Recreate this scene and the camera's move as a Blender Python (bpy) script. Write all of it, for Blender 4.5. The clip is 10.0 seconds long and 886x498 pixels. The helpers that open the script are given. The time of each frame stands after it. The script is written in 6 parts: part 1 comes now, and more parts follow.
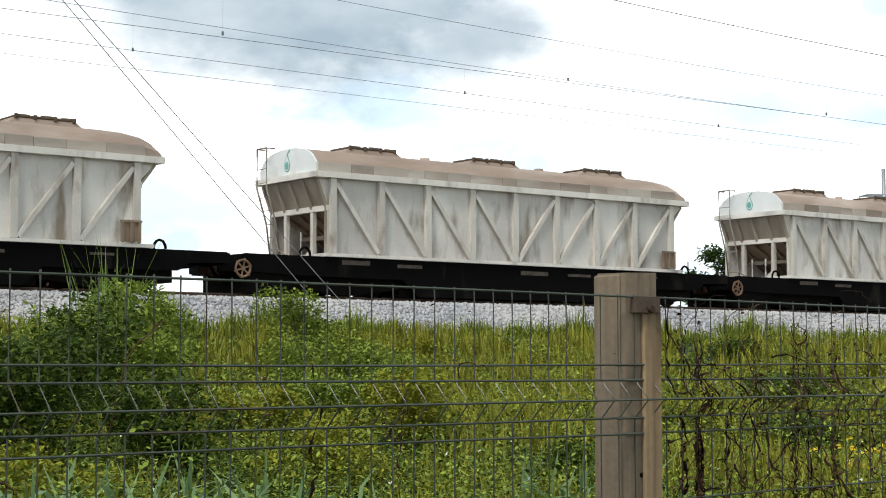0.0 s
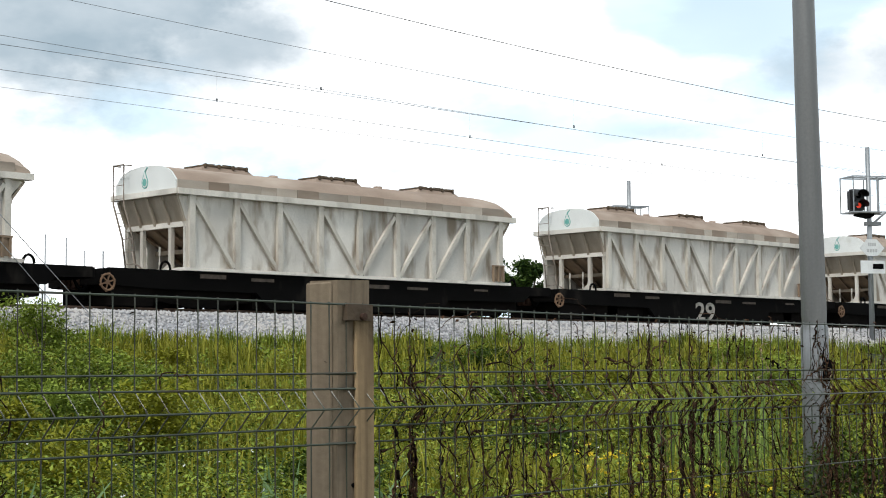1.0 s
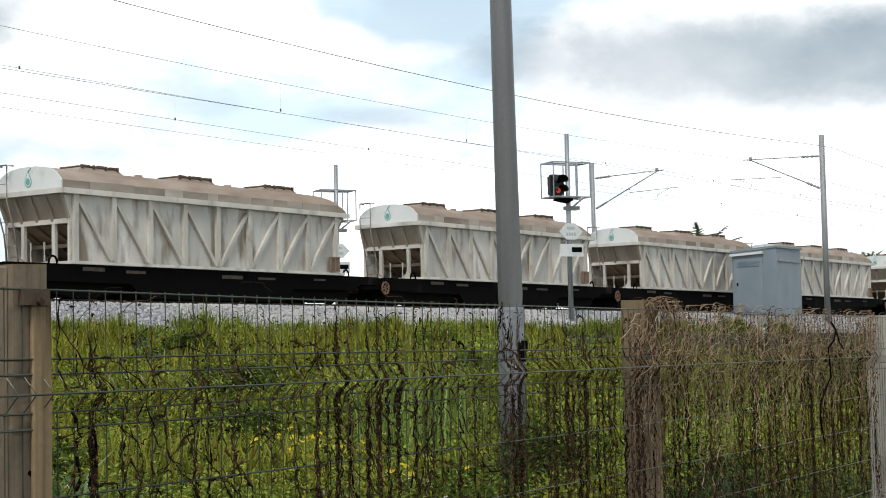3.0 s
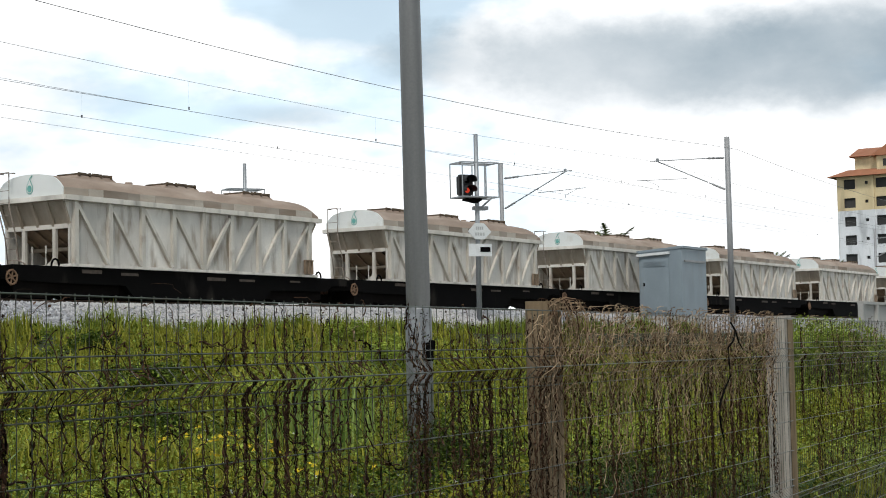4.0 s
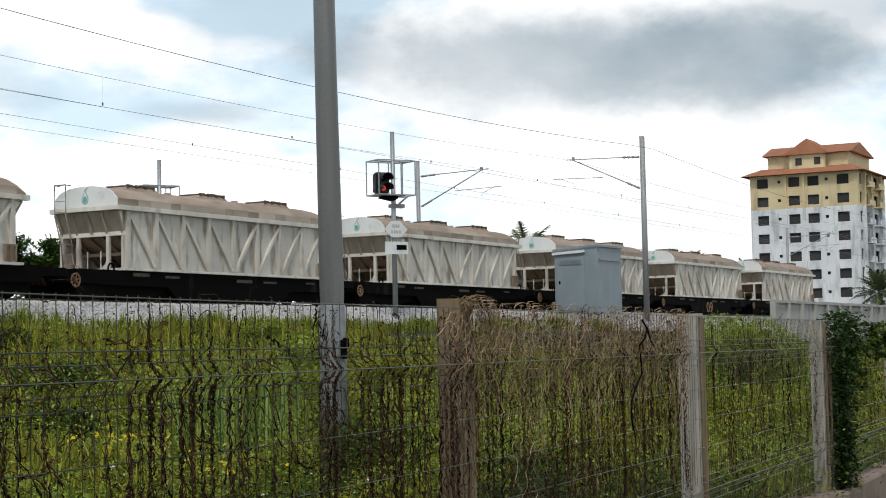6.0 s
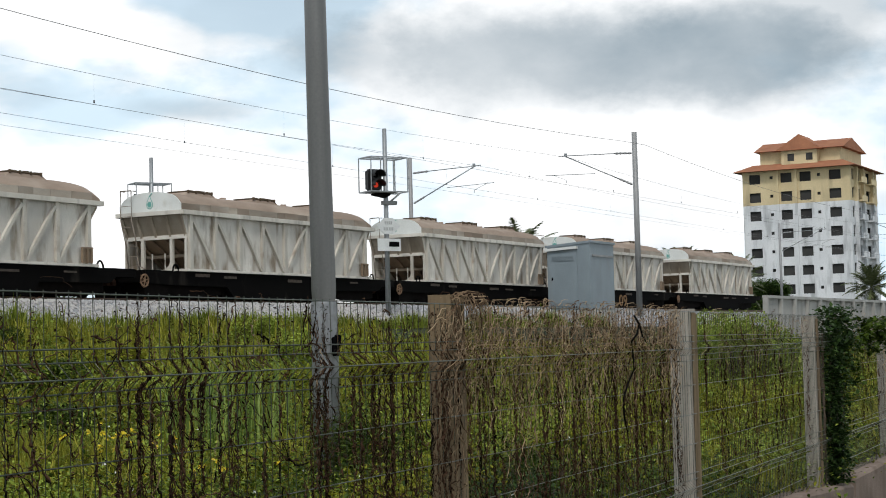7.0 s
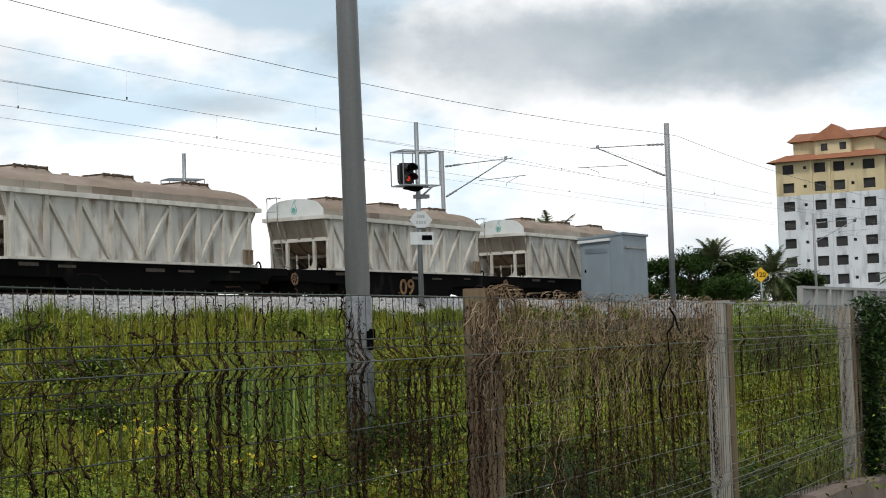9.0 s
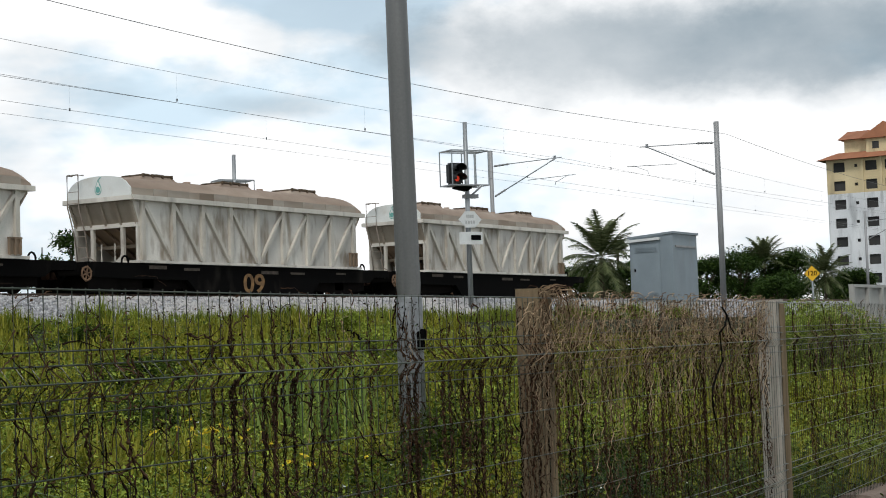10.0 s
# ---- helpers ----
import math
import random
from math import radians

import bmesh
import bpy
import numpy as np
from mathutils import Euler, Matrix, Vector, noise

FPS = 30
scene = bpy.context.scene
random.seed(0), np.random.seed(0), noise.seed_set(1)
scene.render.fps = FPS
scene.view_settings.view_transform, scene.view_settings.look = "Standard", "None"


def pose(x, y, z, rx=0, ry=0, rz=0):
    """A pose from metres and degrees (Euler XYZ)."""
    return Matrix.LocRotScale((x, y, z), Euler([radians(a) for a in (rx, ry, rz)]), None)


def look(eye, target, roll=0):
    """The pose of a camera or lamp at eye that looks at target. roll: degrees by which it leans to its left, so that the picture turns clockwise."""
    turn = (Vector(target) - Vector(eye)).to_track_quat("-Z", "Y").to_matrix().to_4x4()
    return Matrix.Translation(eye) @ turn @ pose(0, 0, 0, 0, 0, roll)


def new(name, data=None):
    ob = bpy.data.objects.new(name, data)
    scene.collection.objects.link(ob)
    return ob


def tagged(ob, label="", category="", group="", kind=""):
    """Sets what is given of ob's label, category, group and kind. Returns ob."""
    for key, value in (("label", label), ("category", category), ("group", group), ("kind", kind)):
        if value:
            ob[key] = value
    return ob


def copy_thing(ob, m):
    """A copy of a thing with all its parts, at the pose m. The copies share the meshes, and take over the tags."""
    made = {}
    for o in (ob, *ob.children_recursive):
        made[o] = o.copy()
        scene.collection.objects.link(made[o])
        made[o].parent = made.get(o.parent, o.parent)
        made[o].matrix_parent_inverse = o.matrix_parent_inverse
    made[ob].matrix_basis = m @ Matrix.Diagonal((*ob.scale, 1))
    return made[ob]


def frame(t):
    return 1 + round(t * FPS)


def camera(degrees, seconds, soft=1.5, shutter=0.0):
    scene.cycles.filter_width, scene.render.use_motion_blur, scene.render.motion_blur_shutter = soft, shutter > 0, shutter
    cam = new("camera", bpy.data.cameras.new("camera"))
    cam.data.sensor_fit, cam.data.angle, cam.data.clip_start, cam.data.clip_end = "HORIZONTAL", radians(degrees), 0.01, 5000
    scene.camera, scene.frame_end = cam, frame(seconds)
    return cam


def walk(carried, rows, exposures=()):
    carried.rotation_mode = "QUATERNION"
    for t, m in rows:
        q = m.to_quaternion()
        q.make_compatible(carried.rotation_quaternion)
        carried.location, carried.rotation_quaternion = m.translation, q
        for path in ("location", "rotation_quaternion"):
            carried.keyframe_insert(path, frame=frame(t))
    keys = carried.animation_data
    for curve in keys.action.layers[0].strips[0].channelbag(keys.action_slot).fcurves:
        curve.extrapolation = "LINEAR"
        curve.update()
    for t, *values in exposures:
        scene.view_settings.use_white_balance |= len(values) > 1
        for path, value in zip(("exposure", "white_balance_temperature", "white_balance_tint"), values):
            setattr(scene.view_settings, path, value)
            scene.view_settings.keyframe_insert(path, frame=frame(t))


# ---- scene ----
# ---------------------------------------------------------------- camera
def eye(x, y, z, yaw, pitch, roll):
    """Camera pose: yaw from the +y axis, pitch upwards, roll about the line of sight (degrees)."""
    return (Matrix.Translation((x, y, z)) @ Matrix.Rotation(radians(yaw), 4, "Z") @ Matrix.Rotation(radians(pitch), 4, "X")
            @ Matrix.Rotation(radians(roll), 4, "Y") @ Matrix.Rotation(radians(90), 4, "X"))


cam = camera(29.75, 10.0, soft=1.0)
walk(cam, [
    (0.0, eye(-0.074, 0.110, 1.603, -37.59, 4.01, 0.05)),
    (0.5, eye(-0.022, 0.088, 1.605, -42.31, 4.31, 0.33)),
    (1.0, eye(0.022, 0.095, 1.602, -45.99, 4.29, 0.49)),
    (1.5, eye(0.033, 0.073, 1.599, -49.76, 4.06, 0.89)),
    (2.0, eye(0.045, 0.068, 1.599, -51.83, 3.60, 1.11)),
    (2.5, eye(0.048, 0.058, 1.600, -53.68, 3.59, 1.15)),
    (2.7, eye(0.051, 0.057, 1.599, -54.65, 3.60, 1.18)),
    (4.0, eye(-0.027, -0.006, 1.602, -59.11, 3.49, 1.23)),
    (4.5, eye(0.000, 0.000, 1.600, -60.08, 3.50, 1.14)),
    (5.0, eye(-0.016, -0.012, 1.599, -60.63, 3.38, 1.36)),
    (5.5, eye(-0.004, -0.014, 1.599, -61.45, 3.41, 1.27)),
    (6.0, eye(0.009, -0.007, 1.600, -61.97, 3.36, 1.25)),
    (7.5, eye(0.036, -0.000, 1.598, -62.27, 3.18, 1.58)),
    (8.0, eye(0.039, 0.006, 1.600, -62.04, 3.10, 1.97)),
    (8.5, eye(0.019, -0.005, 1.598, -61.68, 3.05, 1.96)),
    (9.0, eye(0.030, 0.005, 1.601, -61.09, 3.04, 1.88)),
    (9.5, eye(0.016, 0.004, 1.602, -60.49, 3.02, 1.89)),
    (10.0, eye(0.015, 0.010, 1.603, -59.41, 3.09, 2.03)),
], exposures=[(0, 0.12), (1.0, 0.06), (2.5, -0.10), (4.5, -0.25), (7.0, -0.36), (10.0, -0.42)])

# ---------------------------------------------------------------- light
world = bpy.data.worlds.new("sky")
scene.world = world
world.use_nodes = True
SUN_EL, SUN_AZ = 54.0, 246.0          # degrees: height, and bearing from +y towards +x


def build_sky():
    """Bright broken cloud over a pale blue tropical sky."""
    nt = world.node_tree
    n, l = nt.nodes, nt.links
    bg = n["Background"]
    sky = n.new("ShaderNodeTexSky")
    sky.sky_type, sky.sun_disc = "NISHITA", False
    sky.sun_elevation, sky.sun_rotation = radians(SUN_EL), radians(SUN_AZ)
    co = n.new("ShaderNodeTexCoord")

    def noise_at(scale, detail, off, stretch=2.2, rough=0.55):
        mp = n.new("ShaderNodeMapping")
        mp.inputs["Location"].default_value = off
        mp.inputs["Scale"].default_value = (1, 1, stretch)
        l.new(co.outputs["Generated"], mp.inputs[0])
        t = n.new("ShaderNodeTexNoise")
        t.inputs["Scale"].default_value, t.inputs["Detail"].default_value = scale, detail
        t.inputs["Roughness"].default_value = rough
        l.new(mp.outputs[0], t.inputs[0])
        return t.outputs[0]

    def math2(op, a, b):
        m = n.new("ShaderNodeMath")
        m.operation = op
        for k, v in ((0, a), (1, b)):
            if isinstance(v, (int, float)):
                m.inputs[k].default_value = v
            else:
                l.new(v, m.inputs[k])
        return m.outputs[0]

    def ramp(v, a, b):
        r = n.new("ShaderNodeMapRange")
        r.interpolation_type = "SMOOTHSTEP"
        l.new(v, r.inputs[0])
        r.inputs[1].default_value, r.inputs[2].default_value = a, b
        return r.outputs[0]

    def mix(f, a, b):
        m = n.new("ShaderNodeMix")
        m.data_type = "RGBA"
        l.new(f, m.inputs[0])
        for k, v in ((6, a), (7, b)):
            if isinstance(v, tuple):
                m.inputs[k].default_value = (*v, 1)
            else:
                l.new(v, m.inputs[k])
        return m.outputs[2]

    def disc(d, rx, rz, ragged, by):
        """A soft-edged oval of sky round direction d, its edge broken by noise."""
        sub = n.new("ShaderNodeVectorMath")
        sub.operation = "SUBTRACT"
        l.new(co.outputs["Generated"], sub.inputs[0])
        sub.inputs[1].default_value = d
        sc = n.new("ShaderNodeVectorMath")
        sc.operation = "MULTIPLY"
        l.new(sub.outputs[0], sc.inputs[0])
        sc.inputs[1].default_value = (1 / rx, 1 / rx, 1 / rz)
        ln = n.new("ShaderNodeVectorMath")
        ln.operation = "LENGTH"
        l.new(sc.outputs[0], ln.inputs[0])
        r = ln.outputs["Value"]
        if by is not None:
            r = math2("ADD", r, math2("MULTIPLY", math2("SUBTRACT", by, 0.5), ragged))
        g = n.new("ShaderNodeMapRange")
        g.interpolation_type = "SMOOTHSTEP"
        l.new(r, g.inputs[0])
        g.inputs[1].default_value, g.inputs[2].default_value = 1.45, 0.35
        return g.outputs[0]

    gain = n.new("ShaderNodeVectorMath")
    gain.operation = "SCALE"
    l.new(sky.outputs[0], gain.inputs[0])
    gain.inputs["Scale"].default_value = 0.13
    pale = mix(ramp(noise_at(3.0, 3, (2, 1, 0)), -0.2, 0.7), gain.outputs[0], (0.98, 1.20, 1.36))
    big = noise_at(5.5, 7, (0.3, 4.1, 0.9))
    sep = n.new("ShaderNodeSeparateXYZ")
    l.new(co.outputs["Generated"], sep.inputs[0])
    low = math2("SUBTRACT", 1.0, ramp(sep.outputs["Z"], 0.10, 0.20))
    big = math2("ADD", big, math2("MULTIPLY", low, 0.06))
    for d, rx, rz, k in BLUE_GAPS:
        big = math2("SUBTRACT", big, math2("MULTIPLY", disc(d, rx, rz, 0.0, None), k))
    white = ramp(big, 0.41, 0.58)
    col = mix(white, pale, (1.50, 1.51, 1.52))
    # grey undersides: broad soft banks, broken by noise
    fray = noise_at(9.0, 7, (3.7, 0.2, 1.3), 1.7, 0.6)
    veil = ramp(noise_at(4.2, 5, (7.1, 2.2, 5.0), 3.4), 0.50, 0.66)
    total = math2("MULTIPLY", veil, 0.28)
    # unseen deck overhead, made greyer to cut the light from above
    total = math2("MAXIMUM", total, math2("MULTIPLY", ramp(sep.outputs["Z"], 0.26, 0.6), 0.9))
    billow = n.new("ShaderNodeMapRange")
    l.new(noise_at(6.5, 6, (1.2, 8.3, 2.2), 1.8), billow.inputs[0])
    for q, v in ((1, 0.3), (2, 0.68), (3, 0.68), (4, 1.1)):
        billow.inputs[q].default_value = v
    billow = billow.outputs[0]
    for d, rx, rz, k in GREY_BANKS:
        total = math2("MAXIMUM", total, math2("MULTIPLY", math2("MULTIPLY", disc(d, rx, rz, 2.0, fray), k), billow))
    col = mix(total, col, (0.40, 0.505, 0.585))
    l.new(col, bg.inputs[0])
    bg.inputs[1].default_value = 1.0


def toward(az, el):
    a, e = radians(az), radians(el)
    return (math.sin(a) * math.cos(e), math.cos(a) * math.cos(e), math.sin(e))


# bearing from +y towards +x, height; radius across, radius up; strength
GREY_BANKS = [(toward(33.0, 12.4), 0.15, 0.056, 1.0), (toward(38.5, 11.4), 0.06, 0.032, 0.85), (toward(63.5, 10.0), 0.055, 0.022, 0.72), (toward(68.0, 9.6), 0.19, 0.036, 0.9), (toward(59.0, 9.8), 0.05, 0.020, 0.7),
              (toward(75.5, 10.8), 0.06, 0.030, 0.6), (toward(54, 8.1), 0.035, 0.008, 0.40), (toward(41.3, 7.3), 0.04, 0.012, 0.30), (toward(70, 4.6), 0.04, 0.02, 0.22),
              (toward(95, 12), 0.2, 0.04, 0.7), (toward(8, 11), 0.16, 0.04, 0.6)]
BLUE_GAPS = [(toward(55.8, 12.2), 0.07, 0.022, 0.26), (toward(47.0, 8.6), 0.13, 0.035, 0.10), (toward(56, 6.3), 0.05, 0.012, 0.05)]
build_sky()
sun = new("sun", bpy.data.lights.new("sun", "SUN"))
sun.data.energy, sun.data.angle, sun.data.color = 2.6, radians(12), (1.0, 0.97, 0.93)
sun.matrix_world = look(Vector(toward(SUN_AZ, SUN_EL)) * 200, (0, 0, 0))
scene.view_settings.exposure = 0.0

# ---------------------------------------------------------------- materials
def surf(name, col, col2=None, scale=3.0, rough=0.65, metal=0.0, bump=0.15, grain=60.0, streak=(1, 1, 1), dirt=None, dirt_at=(0.55, 0.75),
         dirt_scale=1.2, dirt_streak=(1, 1, 1), vary=0.0, island=False, leaf=0.0, gloss=0.3):
    """Two-scale surface: broad tone change, fine grain and bump, and stains that follow a pattern of their own."""
    m = bpy.data.materials.new(name)
    m.use_nodes = True
    nt = m.node_tree
    n, l = nt.nodes, nt.links
    b = n["Principled BSDF"]
    co = n.new("ShaderNodeTexCoord")
    info = n.new("ShaderNodeObjectInfo")
    add = n.new("ShaderNodeVectorMath")
    add.operation = "MULTIPLY_ADD"
    l.new(info.outputs["Random"], add.inputs[0])
    add.inputs[1].default_value = (37, 19, 23)
    l.new(co.outputs["Object"], add.inputs[2])

    def tex(scale_, detail, stretch):
        mp = n.new("ShaderNodeMapping")
        mp.inputs["Scale"].default_value = stretch
        l.new(add.outputs[0], mp.inputs[0])
        t = n.new("ShaderNodeTexNoise")
        t.inputs["Scale"].default_value, t.inputs["Detail"].default_value = scale_, detail
        l.new(mp.outputs[0], t.inputs[0])
        return t.outputs[0]

    def ramp(v, a, c):
        r = n.new("ShaderNodeMapRange")
        l.new(v, r.inputs[0])
        r.inputs[1].default_value, r.inputs[2].default_value = a, c
        return r.outputs[0]

    def mix(f, a, c):
        x = n.new("ShaderNodeMix")
        x.data_type = "RGBA"
        l.new(f, x.inputs[0])
        for k, v in ((6, a), (7, c)):
            if isinstance(v, tuple):
                x.inputs[k].default_value = (*v, 1)
            else:
                l.new(v, x.inputs[k])
        return x.outputs[2]

    if island:
        geo = n.new("ShaderNodeNewGeometry")
        out = mix(geo.outputs["Random Per Island"], col, col2)
        out = mix(ramp(tex(scale, 3, streak), 0.42, 0.62), out, dirt) if dirt else out
    else:
        out = mix(ramp(tex(scale, 5, streak), 0.3, 0.7), col, col2 or tuple(c * 0.75 for c in col))
        fine = tex(grain, 3, (1, 1, 1))
        out = mix(ramp(fine, 0.25, 1.35), out, tuple(c * 0.55 for c in col))
        if dirt:
            out = mix(ramp(tex(dirt_scale, 6, dirt_streak), *dirt_at), out, dirt)
        if vary:
            h = n.new("ShaderNodeHueSaturation")
            v = n.new("ShaderNodeMapRange")
            l.new(info.outputs["Random"], v.inputs[0])
            v.inputs[3].default_value, v.inputs[4].default_value = 1 - vary, 1 + vary
            l.new(v.outputs[0], h.inputs["Value"])
            l.new(out, h.inputs["Color"])
            out = h.outputs[0]
        if bump:
            bp = n.new("ShaderNodeBump")
            bp.inputs["Strength"].default_value, bp.inputs["Distance"].default_value = bump, 0.02
            l.new(fine, bp.inputs["Height"])
            l.new(bp.outputs[0], b.inputs["Normal"])
    l.new(out, b.inputs["Base Color"])
    b.inputs["Roughness"].default_value, b.inputs["Metallic"].default_value = rough, metal
    b.inputs["Specular IOR Level"].default_value = gloss
    if leaf:
        tr = n.new("ShaderNodeBsdfTranslucent")
        l.new(out, tr.inputs[0])
        ms = n.new("ShaderNodeMixShader")
        ms.inputs[0].default_value = leaf
        l.new(b.outputs[0], ms.inputs[1])
        l.new(tr.outputs[0], ms.inputs[2])
        l.new(ms.outputs[0], n["Material Output"].inputs[0])
        b.inputs["Specular IOR Level"].default_value = 0.10
    return m


def glow(name, col, power):
    m = bpy.data.materials.new(name)
    m.use_nodes = True
    b = m.node_tree.nodes["Principled BSDF"]
    b.inputs["Base Color"].default_value = (*col, 1)
    b.inputs["Emission Color"].default_value = (*col, 1)
    b.inputs["Emission Strength"].default_value = power
    return m


CREAM = surf("cream_hopper_paint", (0.78, 0.735, 0.655), (0.57, 0.53, 0.465), 1.2, 0.6, 0, 0.08, 40, (1.0, 1.0, 0.35), (0.24, 0.215, 0.185), (0.52, 0.84), 1.6, (1.9, 1, 0.22), vary=0.05)
PANEL = surf("stained_cream_sheet", (0.70, 0.665, 0.605), (0.47, 0.44, 0.395), 1.1, 0.6, 0, 0.08, 40, (1.3, 1, 0.6), (0.23, 0.185, 0.135), (0.50, 0.68), 1.7, (1.6, 1, 0.45), vary=0.16)
RIB = surf("worn_cream_rib", (0.64, 0.605, 0.535), (0.45, 0.405, 0.345), 2.0, 0.65, 0, 0.1, 40, (1, 1, 0.5), (0.25, 0.195, 0.15), (0.56, 0.80), 3.0, (1, 1, 0.6), vary=0.06)
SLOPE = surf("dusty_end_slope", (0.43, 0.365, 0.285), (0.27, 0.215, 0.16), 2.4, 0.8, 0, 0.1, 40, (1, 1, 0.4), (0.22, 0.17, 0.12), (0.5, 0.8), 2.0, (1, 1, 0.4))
LADDER = surf("dull_brown_ladder", (0.30, 0.255, 0.21), (0.18, 0.14, 0.11), 4, 0.8, 0, 0.1, 50)
WHEELTAN = surf("tan_rusty_wheel", (0.24, 0.145, 0.085), (0.10, 0.055, 0.032), 6, 0.85, 0, 0.1, 60)
ENDWHITE = surf("white_end_paint", (0.78, 0.79, 0.76), (0.68, 0.69, 0.66), 1.6, 0.5, 0, 0.05, 50, (1, 1, 1), (0.5, 0.47, 0.4), (0.58, 0.85), 2.0)
ROOFDUST = surf("dusty_roof", (0.36, 0.275, 0.215), (0.25, 0.185, 0.14), 1.8, 0.9, 0, 0.12, 45, (0.5, 1, 1), (0.46, 0.38, 0.31), (0.5, 0.8), 1.1, (0.4, 1, 1))
FASCIA = surf("dusty_lip", (0.50, 0.445, 0.38), (0.29, 0.235, 0.185), 1.0, 0.8, 0, 0.1, 40, (0.5, 1, 1), (0.22, 0.17, 0.13), (0.48, 0.64), 0.6, (0.35, 1, 1.5), vary=0.18)
HATCH = surf("rusty_hatch", (0.13, 0.090, 0.055), (0.055, 0.040, 0.028), 6, 0.85, 0, 0.2, 50)
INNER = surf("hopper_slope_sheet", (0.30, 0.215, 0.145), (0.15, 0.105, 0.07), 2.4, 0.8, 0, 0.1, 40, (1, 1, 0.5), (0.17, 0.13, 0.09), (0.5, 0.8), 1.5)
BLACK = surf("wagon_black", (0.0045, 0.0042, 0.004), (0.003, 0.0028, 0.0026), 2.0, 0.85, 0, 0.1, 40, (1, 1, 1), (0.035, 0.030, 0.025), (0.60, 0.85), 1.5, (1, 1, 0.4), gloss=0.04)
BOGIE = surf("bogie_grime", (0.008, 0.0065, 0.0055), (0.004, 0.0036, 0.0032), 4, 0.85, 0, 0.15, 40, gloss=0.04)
RUST = surf("rust", (0.10, 0.048, 0.028), (0.045, 0.025, 0.017), 8, 0.85, 0.1, 0.2, 60)
RUSTNUM = surf("rusty_faded_number", (0.34, 0.19, 0.075), (0.13, 0.075, 0.04), 9, 0.85, 0, 0.05, 60)
MARK = surf("worn_white_marking", (0.46, 0.43, 0.38), (0.16, 0.145, 0.125), 9, 0.8, 0, 0.05, 60)
OLDMARK = surf("rust_stained_marking", (0.13, 0.10, 0.08), (0.05, 0.04, 0.03), 9, 0.85, 0, 0.05, 60)
EMBLEM = surf("green_emblem", (0.10, 0.36, 0.31), (0.22, 0.46, 0.41), 9, 0.5, 0, 0.0, 60)
STONE = surf("ballast_bed", (0.36, 0.36, 0.37), (0.25, 0.25, 0.26), 14, 0.9, 0, 0.6, 26)
STONES = surf("granite_chips", (0.475, 0.47, 0.475), (0.20, 0.197, 0.203), 0.35, 0.85, 0, 0, 30, island=True, dirt=(0.44, 0.42, 0.40))
RAIL = surf("rail_steel", (0.16, 0.10, 0.07), (0.10, 0.07, 0.055), 6, 0.6, 0.5, 0.1, 50)
CONCRETE = surf("weathered_concrete", (0.47, 0.46, 0.43), (0.34, 0.33, 0.31), 1.1, 0.9, 0, 0.2, 45, (1, 1, 0.6), (0.20, 0.19, 0.17), (0.56, 0.85), 1.5, (1, 1, 0.35))
GALV = surf("galvanised_steel", (0.40, 0.42, 0.43), (0.29, 0.30, 0.31), 3.0, 0.5, 0.55, 0.05, 60, (1, 1, 0.3))
MASTPAINT = surf("grey_mast", (0.36, 0.36, 0.36), (0.26, 0.26, 0.26), 2.0, 0.6, 0.3, 0.05, 40, (1, 1, 0.3))
POLEMAT = surf("dull_pole_steel", (0.215, 0.215, 0.21), (0.115, 0.115, 0.112), 2.6, 0.45, 0.4, 0.06, 60, (2.5, 2.5, 0.12), (0.27, 0.275, 0.275), (0.55, 0.85), 2.0, (3, 3, 0.1))
WIREMAT = surf("fence_wire", (0.070, 0.082, 0.056), (0.036, 0.042, 0.029), 9, 0.33, 0.1, 0, 90, dirt=(0.06, 0.042, 0.028), dirt_at=(0.52, 0.72), dirt_scale=6, gloss=0.5)
CABLE = surf("overhead_cable", (0.17, 0.175, 0.18), (0.13, 0.13, 0.135), 2, 0.6, 0.3, 0, 50)
TIMBER = surf("weathered_timber", (0.33, 0.235, 0.135), (0.19, 0.135, 0.08), 5.0, 0.85, 0, 0.12, 70, (9, 9, 0.4), (0.07, 0.05, 0.035), (0.54, 0.72), 5.0, (6, 6, 0.35), gloss=0.06)
TIMBERGREY = surf("greyed_timber", (0.25, 0.195, 0.135), (0.155, 0.12, 0.085), 5.0, 0.85, 0, 0.12, 70, (9, 9, 0.4), (0.075, 0.058, 0.042), (0.56, 0.74), 5.0, (6, 6, 0.35), gloss=0.06)
POSTBROWN = surf("brown_cracked_post", (0.26, 0.192, 0.118), (0.14, 0.101, 0.063), 5.0, 0.9, 0, 0.15, 70, (8, 8, 0.4), (0.06, 0.04, 0.03), (0.54, 0.76), 4.0, (4, 4, 0.5), gloss=0.06)
SLEEVE = surf("pale_zinc_sleeve", (0.29, 0.30, 0.31), (0.15, 0.155, 0.155), 9.0, 0.5, 0.3, 0.06, 60, (2, 2, 0.6), (0.10, 0.10, 0.085), (0.55, 0.72), 9.0)
FAINT = surf("faint_lettering", (0.48, 0.49, 0.48), (0.40, 0.41, 0.40), 3, 0.6, 0, 0, 40)
POSTGREY = surf("bleached_post", (0.46, 0.42, 0.36), (0.31, 0.27, 0.23), 5.0, 0.9, 0, 0.15, 70, (8, 8, 0.4), (0.16, 0.12, 0.09), (0.58, 0.8), 4.0, (4, 4, 0.5), gloss=0.06)
